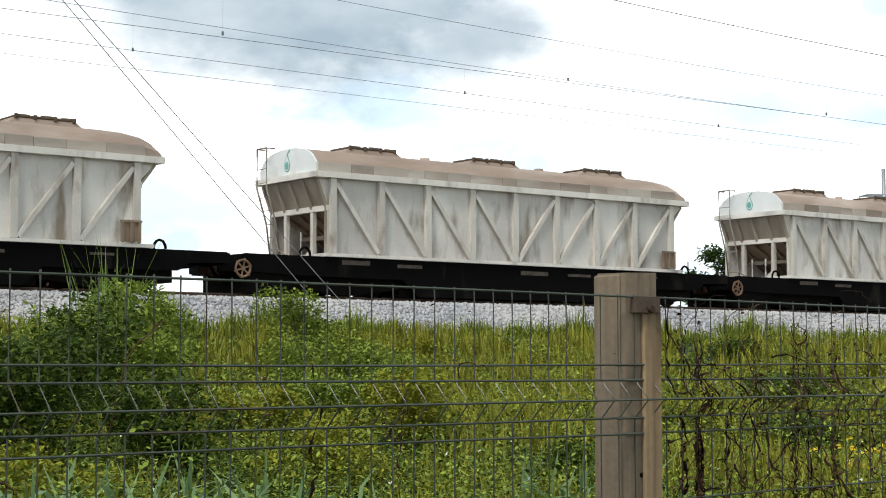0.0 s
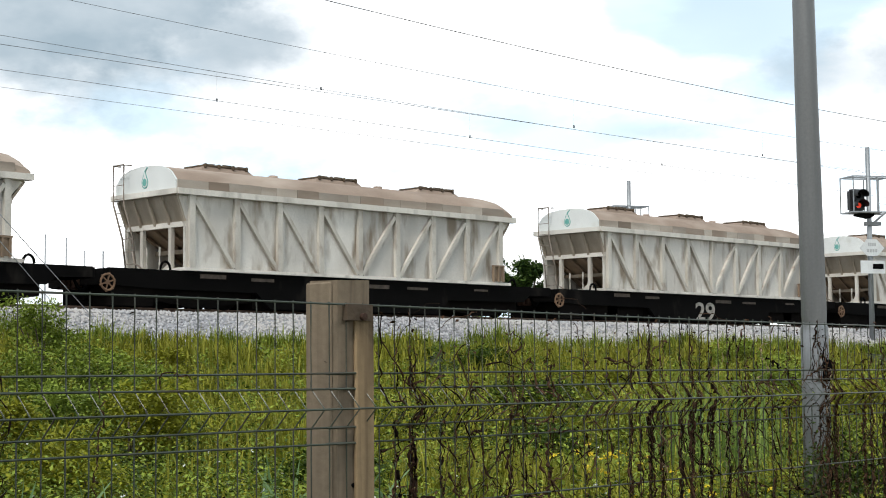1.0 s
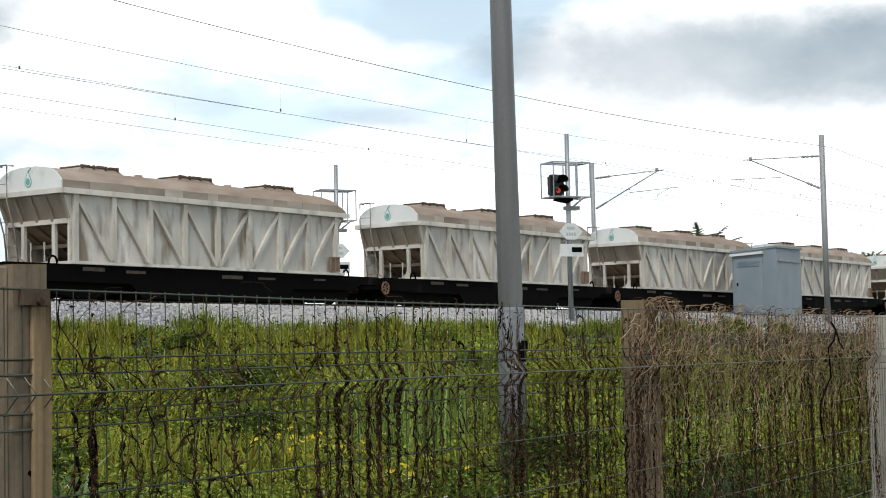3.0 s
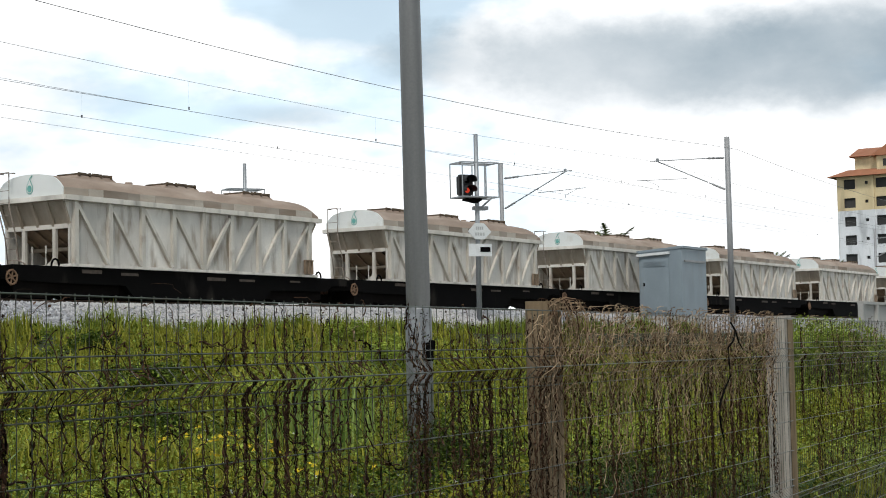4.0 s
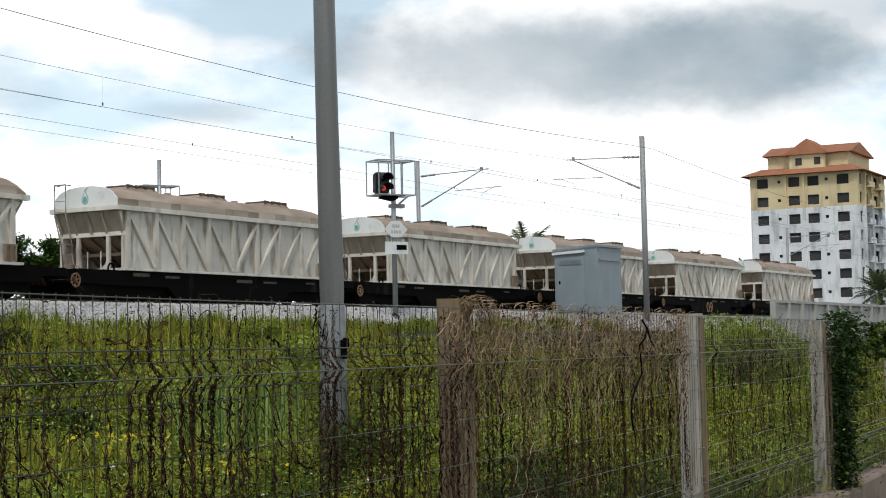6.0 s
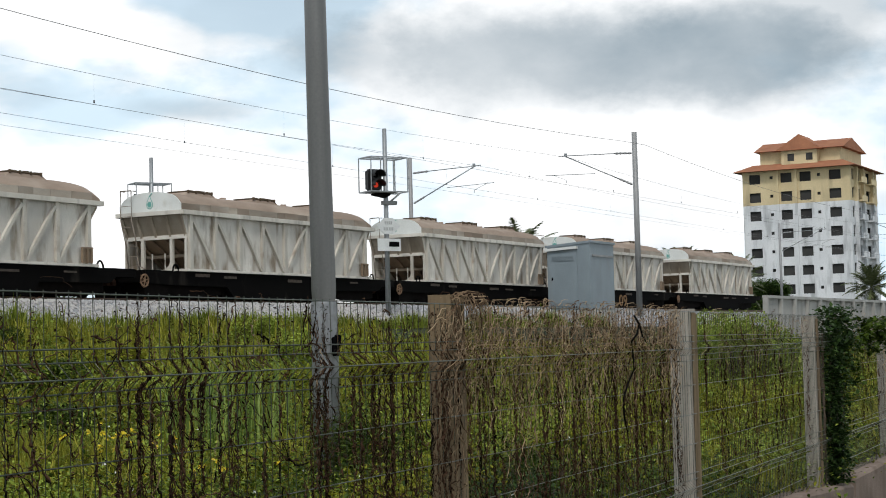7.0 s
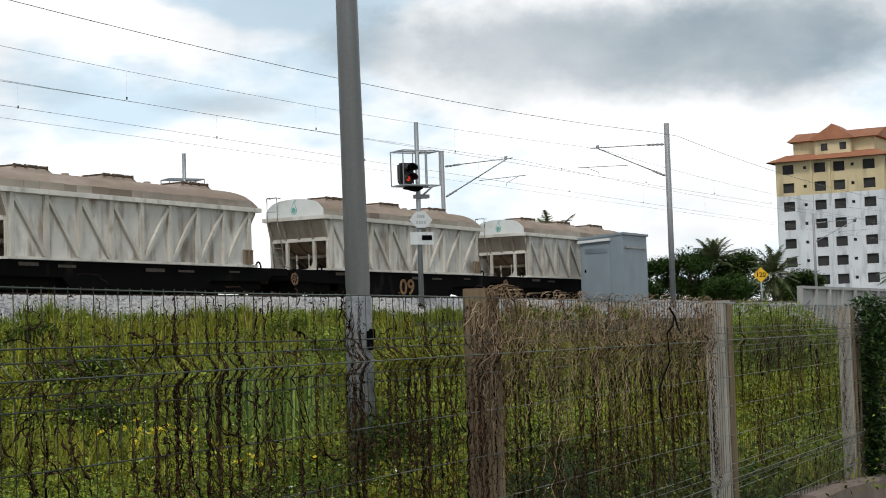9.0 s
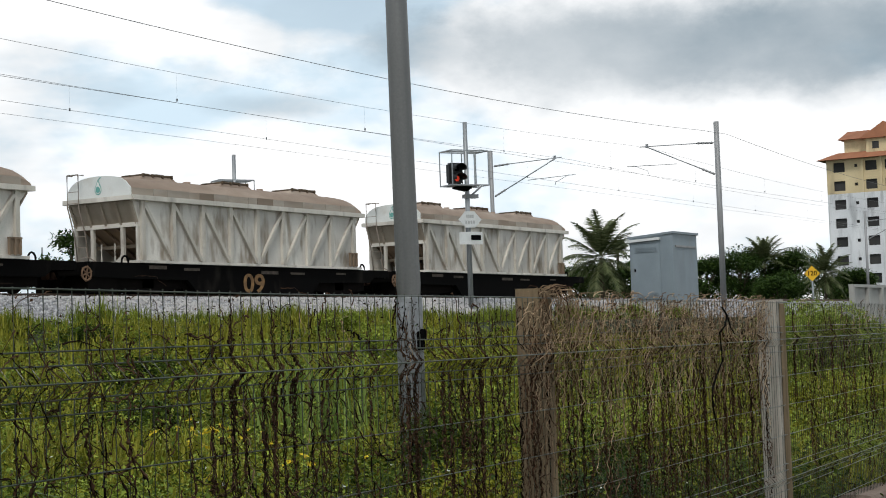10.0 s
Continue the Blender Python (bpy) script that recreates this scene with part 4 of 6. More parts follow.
def build_hut():
    """Steel relay hut on the edge of the track bed; built half size, then scaled."""
    w, d, h0, h1 = 1.24, 0.9, 1.355, 1.285
    c = empty("relay_hut", 60.8, 25.5, 2.72, label="grey-blue steel trackside relay hut with louvred door", category="equipment hut")
    bm = bmesh.new()
    extrude(bm, [(0, 0.02), (d, 0.02), (d, h1), (0, h0 - 0.03)], "x", 0, w)
    soften(bm, 0.008)
    part("body", bm, GREYBLUE, c)
    bm = bmesh.new()
    extrude(bm, [(-0.03, h0 - 0.03), (d + 0.03, h1 - 0.02), (d + 0.03, h1 + 0.02), (-0.03, h0 + 0.015)], "x", -0.02, w + 0.02)
    part("roof_plate", bm, GREYBLUE, c)
    bm = bmesh.new()
    box(bm, -0.03, w + 0.03, -0.03, d + 0.03, -0.25, 0.03)
    part("plinth", bm, CONCRETE, c)
    bm = bmesh.new()
    box(bm, -0.02, -0.003, 0.26, d - 0.05, 0.08, h1 - 0.12)
    soften(bm, 0.005)
    door = part("door", bm, GREYBLUE, c)
    for z0_, z1_ in ((h1 - 0.29, h1 - 0.19), (0.12, 0.20)):
        bm = bmesh.new()
        box(bm, -0.026, -0.019, 0.32, d - 0.11, z0_, z1_)
        for k in range(5):
            z = z0_ + k * (z1_ - z0_) / 5
            box(bm, -0.034, -0.025, 0.33, d - 0.12, z, z + 0.012)
        part("louvre", bm, GREYBLUE, door)
    bm = bmesh.new()
    box(bm, -0.032, -0.018, d - 0.13, d - 0.10, 0.62, 0.68)
    part("handle", bm, PLASTIC, door)
    bm = bmesh.new()
    bar(bm, (-0.035, 0.24, h1 - 0.04), (-0.035, d + 0.02, h1 - 0.07), 0.06, 0.05)
    part("rain_strip", bm, SIGNWHITE, c, "pale rain strip over the door")
    bm = bmesh.new()
    box(bm, 0.12, w - 0.1, -0.02, 0.002, h0 - 0.29, h0 - 0.25)
    part("side_vent", bm, MASTPAINT, c)
    for me in {o.data for o in c.children_recursive}:
        me.transform(Matrix.Scale(2.04, 4))


build_hut()


def build_speed_sign():
    s = empty("speed_sign", 114.4, 37.5, 2.3, label="yellow diamond speed sign reading 120 on a post", category="railway sign")
    s.matrix_world = pose(114.4, 37.5, 2.3, 0, 0, -72)
    bm = bmesh.new()
    tube(bm, [(0, 0.03, -0.1), (0, 0.03, 3.4)], 0.06, 8)
    part("post", bm, GALV, s)
    bm = bmesh.new()
    r, z = 0.55, 3.0
    extrude(bm, [(0, z - r), (r, z), (0, z + r), (-r, z)], "y", -0.05, -0.03)
    part("diamond", bm, SIGNYELLOW, s, "yellow diamond board")
    words("digits", "120", 0.46, PLASTIC, s, Matrix.Translation((0, -0.056, z)) @ Matrix.Rotation(radians(90), 4, "X"), "black digits")


build_speed_sign()


def build_precast_wall():
    w = empty("precast_wall", 65.8, 20.0, 0.9, label="grey precast concrete boundary wall with upright ribs", category="boundary wall")
    bm = bmesh.new()
    box(bm, 0, 2.0, 0.0, 0.08, 0, 2.22)
    me = mesh_of("wall_panel", bm, CONCRETE)
    bm = bmesh.new()
    box(bm, -0.1, 0.1, -0.16, 0.06, 0, 2.22)
    mp = mesh_of("wall_rib", bm, CONCRETE)
    bm = bmesh.new()
    box(bm, 0, 2.0, -0.12, 0.1, 2.20, 2.32)
    mc = mesh_of("coping", bm, CONCRETE)
    for i in range(34):
        for name, m in (("wall_panel", me), ("wall_rib", mp), ("coping", mc)):
            part(name, m, None, w).location = (2.0 * i, 0, 0)


build_precast_wall()

# ---------------------------------------------------------------- wire fence
FENCE_DIR = Vector((1, 0.09, 0)).normalized()
FENCE_YAW = math.degrees(math.atan(0.09))
POSTS = (-0.95, 2.082, 5.09, 8.30, 11.88, 15.5, 19.2, 22.9, 26.6)
RUNS = (1.73, 1.605, 1.578, 1.508, 1.478, 1.35, 1.20, 1.05, 0.90, 0.87, 0.80, 0.77, 0.62, 0.47)
WIRE_R = 0.0016


def build_fence():
    # one bent upright wire, shared by all
    def upright():
        pts = [(0, 0, 1.735), (0, 0, 1.578), (0, -0.034, 1.541), (0, 0, 1.506), (0, 0, 0.87), (0, -0.034, 0.835), (0, 0, 0.80), (0, 0, 0.45)]
        bm = bmesh.new()
        tube(bm, pts, WIRE_R, 5, caps=False)
        return mesh_of("upright_wire", bm, WIREMAT)
    up = upright()
    pitch = 0.0456
    for a, b in zip(POSTS, POSTS[1:]):
        L = (b - a) / FENCE_DIR.x
        p = empty("wire_fence", a, fence_y(a), 0, FENCE_YAW, "dull welded wire mesh fence panel with V-shaped folds", "fence", "fence lengths")
        for z in RUNS:
            bm = bmesh.new()
            pts = [(s, -0.004 + 0.0015 * math.sin(3.1 * s + z * 40), z + 0.0018 * math.sin(2.3 * s + z * 70)) for s in np.linspace(-0.03, L + 0.06, 8)]
            tube(bm, pts, WIRE_R + 0.0004, 5)
            part("run_wire", bm, WIREMAT, p)
        for z in (1.541, 0.835):
            bm = bmesh.new()
            tube(bm, [(-0.03, -0.038, z), (L / 2, -0.036, z - 0.001), (L + 0.06, -0.038, z)], WIRE_R + 0.0004, 5)
            part("run_wire", bm, WIREMAT, p)
        if a < 16:
            off = 0.012 if a < 2 else -0.02
            for i in range(int(L / pitch)):
                part("upright_wire", up, None, p).location = (off + pitch * i, 0, 0)
        else:
            bm = bmesh.new()
            for i in range(int(L / pitch)):
                box(bm, pitch * i - 0.002, pitch * i + 0.002, -0.002, 0.002, 0.45, 1.73)
            tagged(part("upright_wires", bm, WIREMAT, p), kind="stuff")


build_fence()


def build_post(i, x):
    y = fence_y(x) + 0.006
    w = (0.094, 0.094, 0.098, 0.112, 0.095)[min(i, 4)]
    h = (1.77, 1.777, 1.765, 1.745, 1.73)[min(i, 4)]
    main = (TIMBER, TIMBERGREY, POSTBROWN, POSTGREY, POSTGREY)[min(i, 4)]
    label = "weathered square timber fence post with bolt holes" if i < 2 else "bleached cracked fence post behind the wire mesh"
    p = empty("fence_post", x, y, 0.0, 0, label, "fence post", "fence posts")
    bm = bmesh.new()
    n = 9
    rings = []
    for k in range(n):
        z = 0.3 + (h - 0.3) * k / (n - 1)
        wob = [0.0022 * noise.noise((x * 3 + j * 5, z * 4, j)) for j in range(8)]
        c = 0.007
        dpt = 0.074 if i == 1 else w
        pts = [(c, 0), (w - c, 0), (w, c), (w, dpt - c), (w - c, dpt), (c, dpt), (0, dpt - c), (0, c)]
        rings.append([bm.verts.new((px + wob[j], py + wob[(j + 3) % 8], z + (0.004 * noise.noise((px * 40, py * 40, x)) if k == n - 1 else 0))) for j, (px, py) in enumerate(pts)])
    for a, b in zip(rings, rings[1:]):
        for j in range(8):
            bm.faces.new((a[j], a[(j + 1) % 8], b[(j + 1) % 8], b[j]))
    bm.faces.new(rings[-1])
    part("timber", bm, main, p)
    # thin strip that turns most of the -y face brown
    if i > 2:
        bm = bmesh.new()
        box(bm, w * 0.3, w - 0.004, -0.007, 0.0005, 0.3, h - 0.02)
        soften(bm, 0.003)
        part("batten", bm, POSTBROWN, p, "thin brown strip on one face of the post")
    if i == 1:
        # the greyer half post at its back edge and the nailed batten
        bm = bmesh.new()
        box(bm, -0.006, 0.0, 0.004, 0.074, 0.3, h - 0.004)
        soften(bm, 0.003)
        part("side_board", bm, TIMBERGREY, p, "grey timber side board")
        bm = bmesh.new()
        box(bm, 0.045, w - 0.002, -0.010, 0.0, 0.3, h - 0.06)
        soften(bm, 0.003)
        part("batten", bm, TIMBER, p)
        bm = bmesh.new()
        box(bm, 0.018, w - 0.012, -0.016, -0.002, h - 0.075, h - 0.045)
        part("plate", bm, HATCH, p, "dark rusted fixing plate")
        bm = bmesh.new()
        tube(bm, [(0.055, -0.013, h - 0.068), (0.055, -0.024, h - 0.068)], 0.007, 8)
        part("bolt", bm, RUST, p)
        for z in (1.40, 1.33, 1.26):
            bm = bmesh.new()
            tube(bm, [(0.035 + 0.01 * (z > 1.35), 0.002, z), (0.035 + 0.01 * (z > 1.35), -0.0035, z)], 0.0045, 8)
            part("bolt_hole", bm, PLASTIC, p)


for i, x in enumerate(POSTS):
    build_post(i, x)


def leaf_cloud(rng, P, size, droop=0.3, aspect=0.45):
    """Folded diamond leaves at points P, turned at random; returns vertices and triangles."""
    n = len(P)
    a = rng.uniform(0, 2 * np.pi, n)
    e = rng.normal(0.25 - droop, 0.5, n)
    d = np.stack([np.cos(a) * np.cos(e), np.sin(a) * np.cos(e), np.sin(e)], -1)
    s = np.cross(d, np.array([0, 0, 1.0]) + rng.normal(0, 0.35, (n, 3)))
    s /= np.linalg.norm(s, axis=1, keepdims=True) + 1e-9
    up = np.cross(s, d)
    L = (size * rng.uniform(0.6, 1.4, n))[:, None]
    W = L * aspect
    V = np.stack([P, P + d * L * 0.5 + s * W * 0.5 + up * L * 0.08, P + d * L, P + d * L * 0.5 - s * W * 0.5 + up * L * 0.08], 1)
    i = 4 * np.arange(n)[:, None]
    F = np.concatenate([i + np.array([0, 1, 2]), i + np.array([0, 2, 3])])
    return V.reshape(-1, 3), F


def on_wire(x):
    """The upright wire nearest to x, on the favoured wires."""
    a = max(p for p in POSTS if p <= x + 0.02)
    step = 0.0456 * FENCE_DIR.x
    k = round((x - a + 0.02) / step)
    if (k * 7 + int(a)) % 5 > 3:
        k += 1 if k % 2 else -1
    return a - 0.02 + k * step


def fold(z):
    """How far the mesh stands forward in its two folds."""
    return -0.034 * (np.clip(1 - np.abs(z - 1.541) / 0.036, 0, 1) + np.clip(1 - np.abs(z - 0.835) / 0.036, 0, 1))


def strands(rng, n, x0, x1, top, low, wander, r0, r1, tan):
    """Thin dead stems climbing the mesh; returns vertices and triangles."""
    V, F, base = [], [], 0
    knots = rng.uniform(x0, x1, max(3, int((x1 - x0) * 4)))
    for _ in range(n):
        x = rng.uniform(x0, x1) if rng.random() < 0.72 else float(np.clip(rng.choice(knots) + rng.normal(0, 0.05), x0, x1))
        if 2.1 < x < 3.0 and rng.random() < 0.5:
            continue
        if not tan:
            x = on_wire(x) + rng.normal(0, 0.003)
        k = 40 if tan else 96
        z1 = top - abs(rng.normal(0, 0.05)) - (0 if tan or rng.random() < 0.6 else rng.uniform(0.1, 0.7))
        z0 = min(rng.uniform(*low), z1 - 0.15)
        z = np.linspace(z1, z0, k)
        ph, fr = rng.uniform(0, 6.28, 3), rng.uniform(40, 95, 3)
        walk_x = np.cumsum(rng.normal(0, wander, k)) + (0.007 if tan else 0.0036) * np.sin(fr[0] * z + ph[0]) * (0.4 + 0.6 * np.sin(9 * z + ph[1]) ** 2)
        dy = -0.003 + (0.007 if tan else 0.004) * np.cos(fr[0] * z + ph[0]) + np.cumsum(rng.normal(0, wander * 0.35, k)) * (1 if tan else 0.3) + 0.9 * fold(z)
        if tan:
            dy -= np.clip(z - 1.66, 0, 1) * rng.uniform(0, 0.6)
        xs = x + walk_x
        P = np.stack([xs, fence_y(0) + 0.09 * xs + dy, z], -1)
        P[:, 2] += rng.normal(0, 0.004, k)
        P[:, :2] += rng.normal(0, 0.0026, (k, 2))
        r = rng.uniform(r0, r1) * np.sin(np.linspace(0.25, 2.9, k))[:, None]
        knob = 0.7 + 1.5 * (rng.random(k)[:, None] > 0.72)
        for a in (0, 2.09, 4.19):
            V.append(P + r * knob * np.array([math.cos(a), math.sin(a), 0]))
        for j in range(3):
            q = (j + 1) % 3
            idx = np.arange(k - 1)
            F.append(np.stack([base + j * k + idx, base + q * k + idx, base + q * k + idx + 1, base + j * k + idx + 1], -1))
        base += 3 * k
    return np.concatenate(V), np.concatenate(F)


def tendrils(rng, n, x0, x1, z0, z1, r):
    """Short crooked stems that cross from one upright wire to another."""
    V, F, base, k = [], [], 0, 14
    for _ in range(n):
        x, z = on_wire(rng.uniform(x0, x1 - 0.2)), rng.uniform(z0, z1)
        span = 0.0456 * rng.integers(1, 5) * rng.choice((-1, 1))
        t = np.linspace(0, 1, k)
        dz = rng.normal(-0.02, 0.09) * t + rng.normal(0, 0.03) * np.sin(math.pi * t) + np.cumsum(rng.normal(0, 0.004, k))
        xs, zs = np.clip(x + span * t + np.cumsum(rng.normal(0, 0.0025, k)), x0, x1), np.clip(z + dz, 0.45, 1.74)
        P = np.stack([xs, fence_y(0) + 0.09 * xs - 0.004 + 0.9 * fold(zs) + rng.normal(0, 0.003, k), zs], -1)
        rr = rng.uniform(0.6, 1.4) * r * (0.7 + 0.9 * (rng.random((k, 1)) > 0.75))
        for a in (0, 2.09, 4.19):
            V.append(P + rr * np.array([0.5 * math.cos(a), math.sin(a), math.cos(a)]))
        idx = np.arange(k - 1)
        for j in range(3):
            q = (j + 1) % 3
            F.append(np.stack([base + j * k + idx, base + q * k + idx, base + q * k + idx + 1, base + j * k + idx + 1], -1))
        base += 3 * k
    return np.concatenate(V), np.concatenate(F)


def curls(rng, n, x0, x1, z0, z1, length, r):
    """Loose dead tendrils arching over the mesh."""
    V, F, base, k = [], [], 0, 12
    for _ in range(n):
        x, z = rng.uniform(x0, x1), rng.triangular(z0, z1, z1)
        a, b = rng.uniform(0, 6.28), rng.normal(0, 0.25, k).cumsum()
        step = length * rng.uniform(0.5, 1.3) / k
        dx, dz = np.cumsum(np.cos(a + b)) * step, np.cumsum(np.sin(a + b) * 0.8 - np.linspace(0, 0.9, k)) * step
        dy = -0.01 - np.abs(np.cumsum(rng.normal(0, 0.35, k))) * step
        P = np.stack([x + dx, fence_y(0) + 0.09 * (x + dx) + dy, np.minimum(z + dz, 1.755 + 0.01 * np.sin(40 * x))], -1)
        rr = np.linspace(r, r * 0.4, k)[:, None] * rng.uniform(0.6, 1.3)
        for t in (0, 2.09, 4.19):
            V.append(P + rr * np.array([math.cos(t), 0.6 * math.sin(t), math.sin(t)]))
        idx = np.arange(k - 1)
        for j in range(3):
            q = (j + 1) % 3
            F.append(np.stack([base + j * k + idx, base + q * k + idx, base + q * k + idx + 1, base + j * k + idx + 1], -1))
        base += 3 * k
    return np.concatenate(V), np.concatenate(F)


def build_vines():
    rng = np.random.default_rng(11)
    jobs = ((0.75, 2.05, 2, 0, 3, 0), (2.2, 5.02, 215, 6, 300, 34), (4.98, 5.30, 8, 22, 70, 120), (5.18, 8.03, 150, 150, 520, 1250), (8.58, 11.6, 60, 10, 160, 90), (12.0, 15.4, 40, 20, 120, 60))
    for x0, x1, nd, nt, nc, ntop in jobs:
        sets = []
        v, f = strands(rng, nd, x0, x1, 1.72, (0.5, 1.35), 0.0006, 0.0012, 0.0026 if x0 < 5 else 0.0030, False)
        sets.append((v, f, VINEDARK))
        v, f = curls(rng, nc, x0, x1, 0.8, 1.73 if x0 > 5 else 1.60, 0.09, 0.0016)
        sets.append((v, f, VINEDARK))
        v, f = tendrils(rng, nd * 2, x0, x1, 0.6, 1.66, 0.0017)
        sets.append((v, f, VINEDARK))
        v, f = curls(rng, max(ntop, 1), x0, x1, 1.40, 1.745, 0.17, 0.0017)
        sets.append((v, f, VINETAN if x0 > 4.9 else VINEDARK))
        if nt:
            v, f = strands(rng, nt, x0, x1, 1.73, (0.85, 1.62), 0.0075, 0.0008, 0.0017, True)
            sets.append((v, f, VINETAN))
        m = nd * 30
        xx = np.array([on_wire(q) for q in rng.uniform(x0, x1, m)]) + rng.normal(0, 0.006, m)
        zz = rng.uniform(0.55, 1.72, m)
        v, f = leaf_cloud(rng, np.column_stack([xx, fence_y(0) + 0.09 * xx - 0.008 + rng.normal(0, 0.006, m), zz]), np.full(m, 0.010 if x0 < 5 else 0.013 if x0 < 8 else 0.008), aspect=0.5)
        sets.append((v, f, VINEDARK))
        root = empty("dead_creeper", x0, fence_y(x0), 0.5, label="dry brown dead creeper stems tangled in wire mesh", category="creeper")
        root["kind"] = "stuff"
        for v, f, m in sets:
            v = v - np.array([x0, fence_y(x0), 0.5])
            tagged(part("dead_stems", array_mesh("dead_stems", v, f, m), None, root), kind="stuff")


build_vines()


def build_post_wisp():
    """Loops of dry creeper caught over the top of one post."""
    rng = np.random.default_rng(19)
    x0, y0, z0 = 5.09, fence_y(5.09), 1.76
    w = empty("creeper_wisp", x0, y0, z0, label="dry straw-coloured creeper loops caught on a post top", category="creeper")
    for k in range(20):
        x, y = rng.uniform(-0.01, 0.13), rng.uniform(-0.02, 0.09)
        out, lift = rng.normal(0.06, 0.06), rng.uniform(0.002, 0.020)
        drop = rng.uniform(0.03, 0.18)
        pts = [(x, y, -0.005), (x + out * 0.3, y - 0.02, lift), (x + out * 0.75, y - 0.045, lift * 0.7), (x + out + rng.normal(0, 0.015), y - 0.07, -drop * 0.4), (x + out + rng.normal(0, 0.03), y - 0.075, -drop)]
        bm = bmesh.new()
        tube(bm, pts, [0.0018, 0.0017, 0.0016, 0.0014, 0.001], 4)
        part("dry_stem", bm, VINETAN if k % 3 else VINEDARK, w)


build_post_wisp()


def build_hooked_stem():
    """One thick blackened stem caught in the mesh."""
    s = empty("dead_stem", 7.12, 2.755, 1.17, label="thick blackened dead stem hooked in the wire mesh", category="dead stem")
    bm = bmesh.new()
    tube(bm, [(-0.03, -0.02, 0.50), (0.0, 0.006, 0.53), (0.04, 0.0, 0.494), (0.0, -0.004, 0.45), (-0.058, 0.001, 0.418), (-0.05, 0.0, 0.35), (-0.038, 0.002, 0.291), (-0.12, 0.0, 0.23), (-0.21, -0.013, 0.171), (-0.215, -0.013, 0.12), (-0.204, -0.013, 0.071), (-0.159, -0.009, 0.007)],
         [0.003, 0.005, 0.006, 0.005, 0.0045, 0.005, 0.005, 0.0045, 0.005, 0.005, 0.004, 0.002], 6)
    part("stem", bm, BOGIE, s)
    bm = bmesh.new()
    tube(bm, [(0.04, 0.0, 0.494), (0.05, -0.01, 0.44), (0.085, -0.015, 0.41)], [0.004, 0.0035, 0.002], 5)
    part("side_shoot", bm, BOGIE, s)


build_hooked_stem()
# ---------------------------------------------------------------- vegetation
def blades(rng, P, height, width, lean=0.35):
    """Bent grass blades: two quads' worth of triangles each."""
    n = len(P)
    a = rng.uniform(0, 2 * np.pi, n)
    h = (height * rng.uniform(0.5, 1.3, n))[:, None]
    w = (width * rng.uniform(0.6, 1.4, n))[:, None]
    out = np.stack([np.cos(a), np.sin(a), np.zeros(n)], -1)
    s = np.stack([-np.sin(a), np.cos(a), np.zeros(n)], -1)
    l = np.abs(rng.normal(0, lean, n))[:, None]
    up = np.array([0, 0, 1.0])
    m = P + up * h * 0.6 + out * h * l * 0.35
    t = P + up * h * (1 - 0.35 * l) + out * h * l
    V = np.stack([P - s * w / 2, P + s * w / 2, m + s * w * 0.42, m - s * w * 0.42, t], 1)
    i = 5 * np.arange(n)[:, None]
    F = np.concatenate([i + np.array(q) for q in ((0, 1, 2), (0, 2, 3), (3, 2, 4))])
    return V.reshape(-1, 3), F


def ground_at(x, y):
    return np.array([ground_z(a, b) for a, b in zip(x, y)])


def field_points(rng, n, dmin=4.0, dmax=45.0, bias=1.0, ymax=25.3):
    """Points spread over the slope, denser near the fence."""
    out = []
    while len(out) < n:
        d = dmin * (dmax / dmin) ** (rng.random(2 * n) ** bias)
        a = np.radians(rng.uniform(13, 83, 2 * n))
        x, y = d * np.sin(a), d * np.cos(a)
        ok = (y > 2.32 + 0.09 * x) & (y < ymax - 0.55 + 0.9 * np.sin(0.9 * x + 1.3 * np.sin(0.37 * x)) * np.sin(0.53 * x + 1))
        out = np.concatenate([out, np.stack([x, y], -1)[ok]]) if len(out) else np.stack([x, y], -1)[ok]
    return out[:n]


def plant_leaves(rng, C, R, H, k, size):
    """Leaves on the outer shell of rounded plants: centres C, radii R, heights H, k leaves each."""
    n = len(C)
    u = rng.normal(0, 1, (n, k, 3))
    u[..., 2] = np.abs(u[..., 2]) * 0.9 + 0.05
    u /= np.linalg.norm(u, axis=2, keepdims=True)
    q = rng.uniform(0.55, 1.1, (n, k, 1))
    shoot = 1 + 0.35 * (rng.random((n, k, 1)) > 0.86)
    P = C[:, None] + u * q * shoot * np.stack([R, R, H], -1)[:, None]
    return leaf_cloud(rng, P.reshape(-1, 3), np.repeat(size, k), 0.1, 0.5)


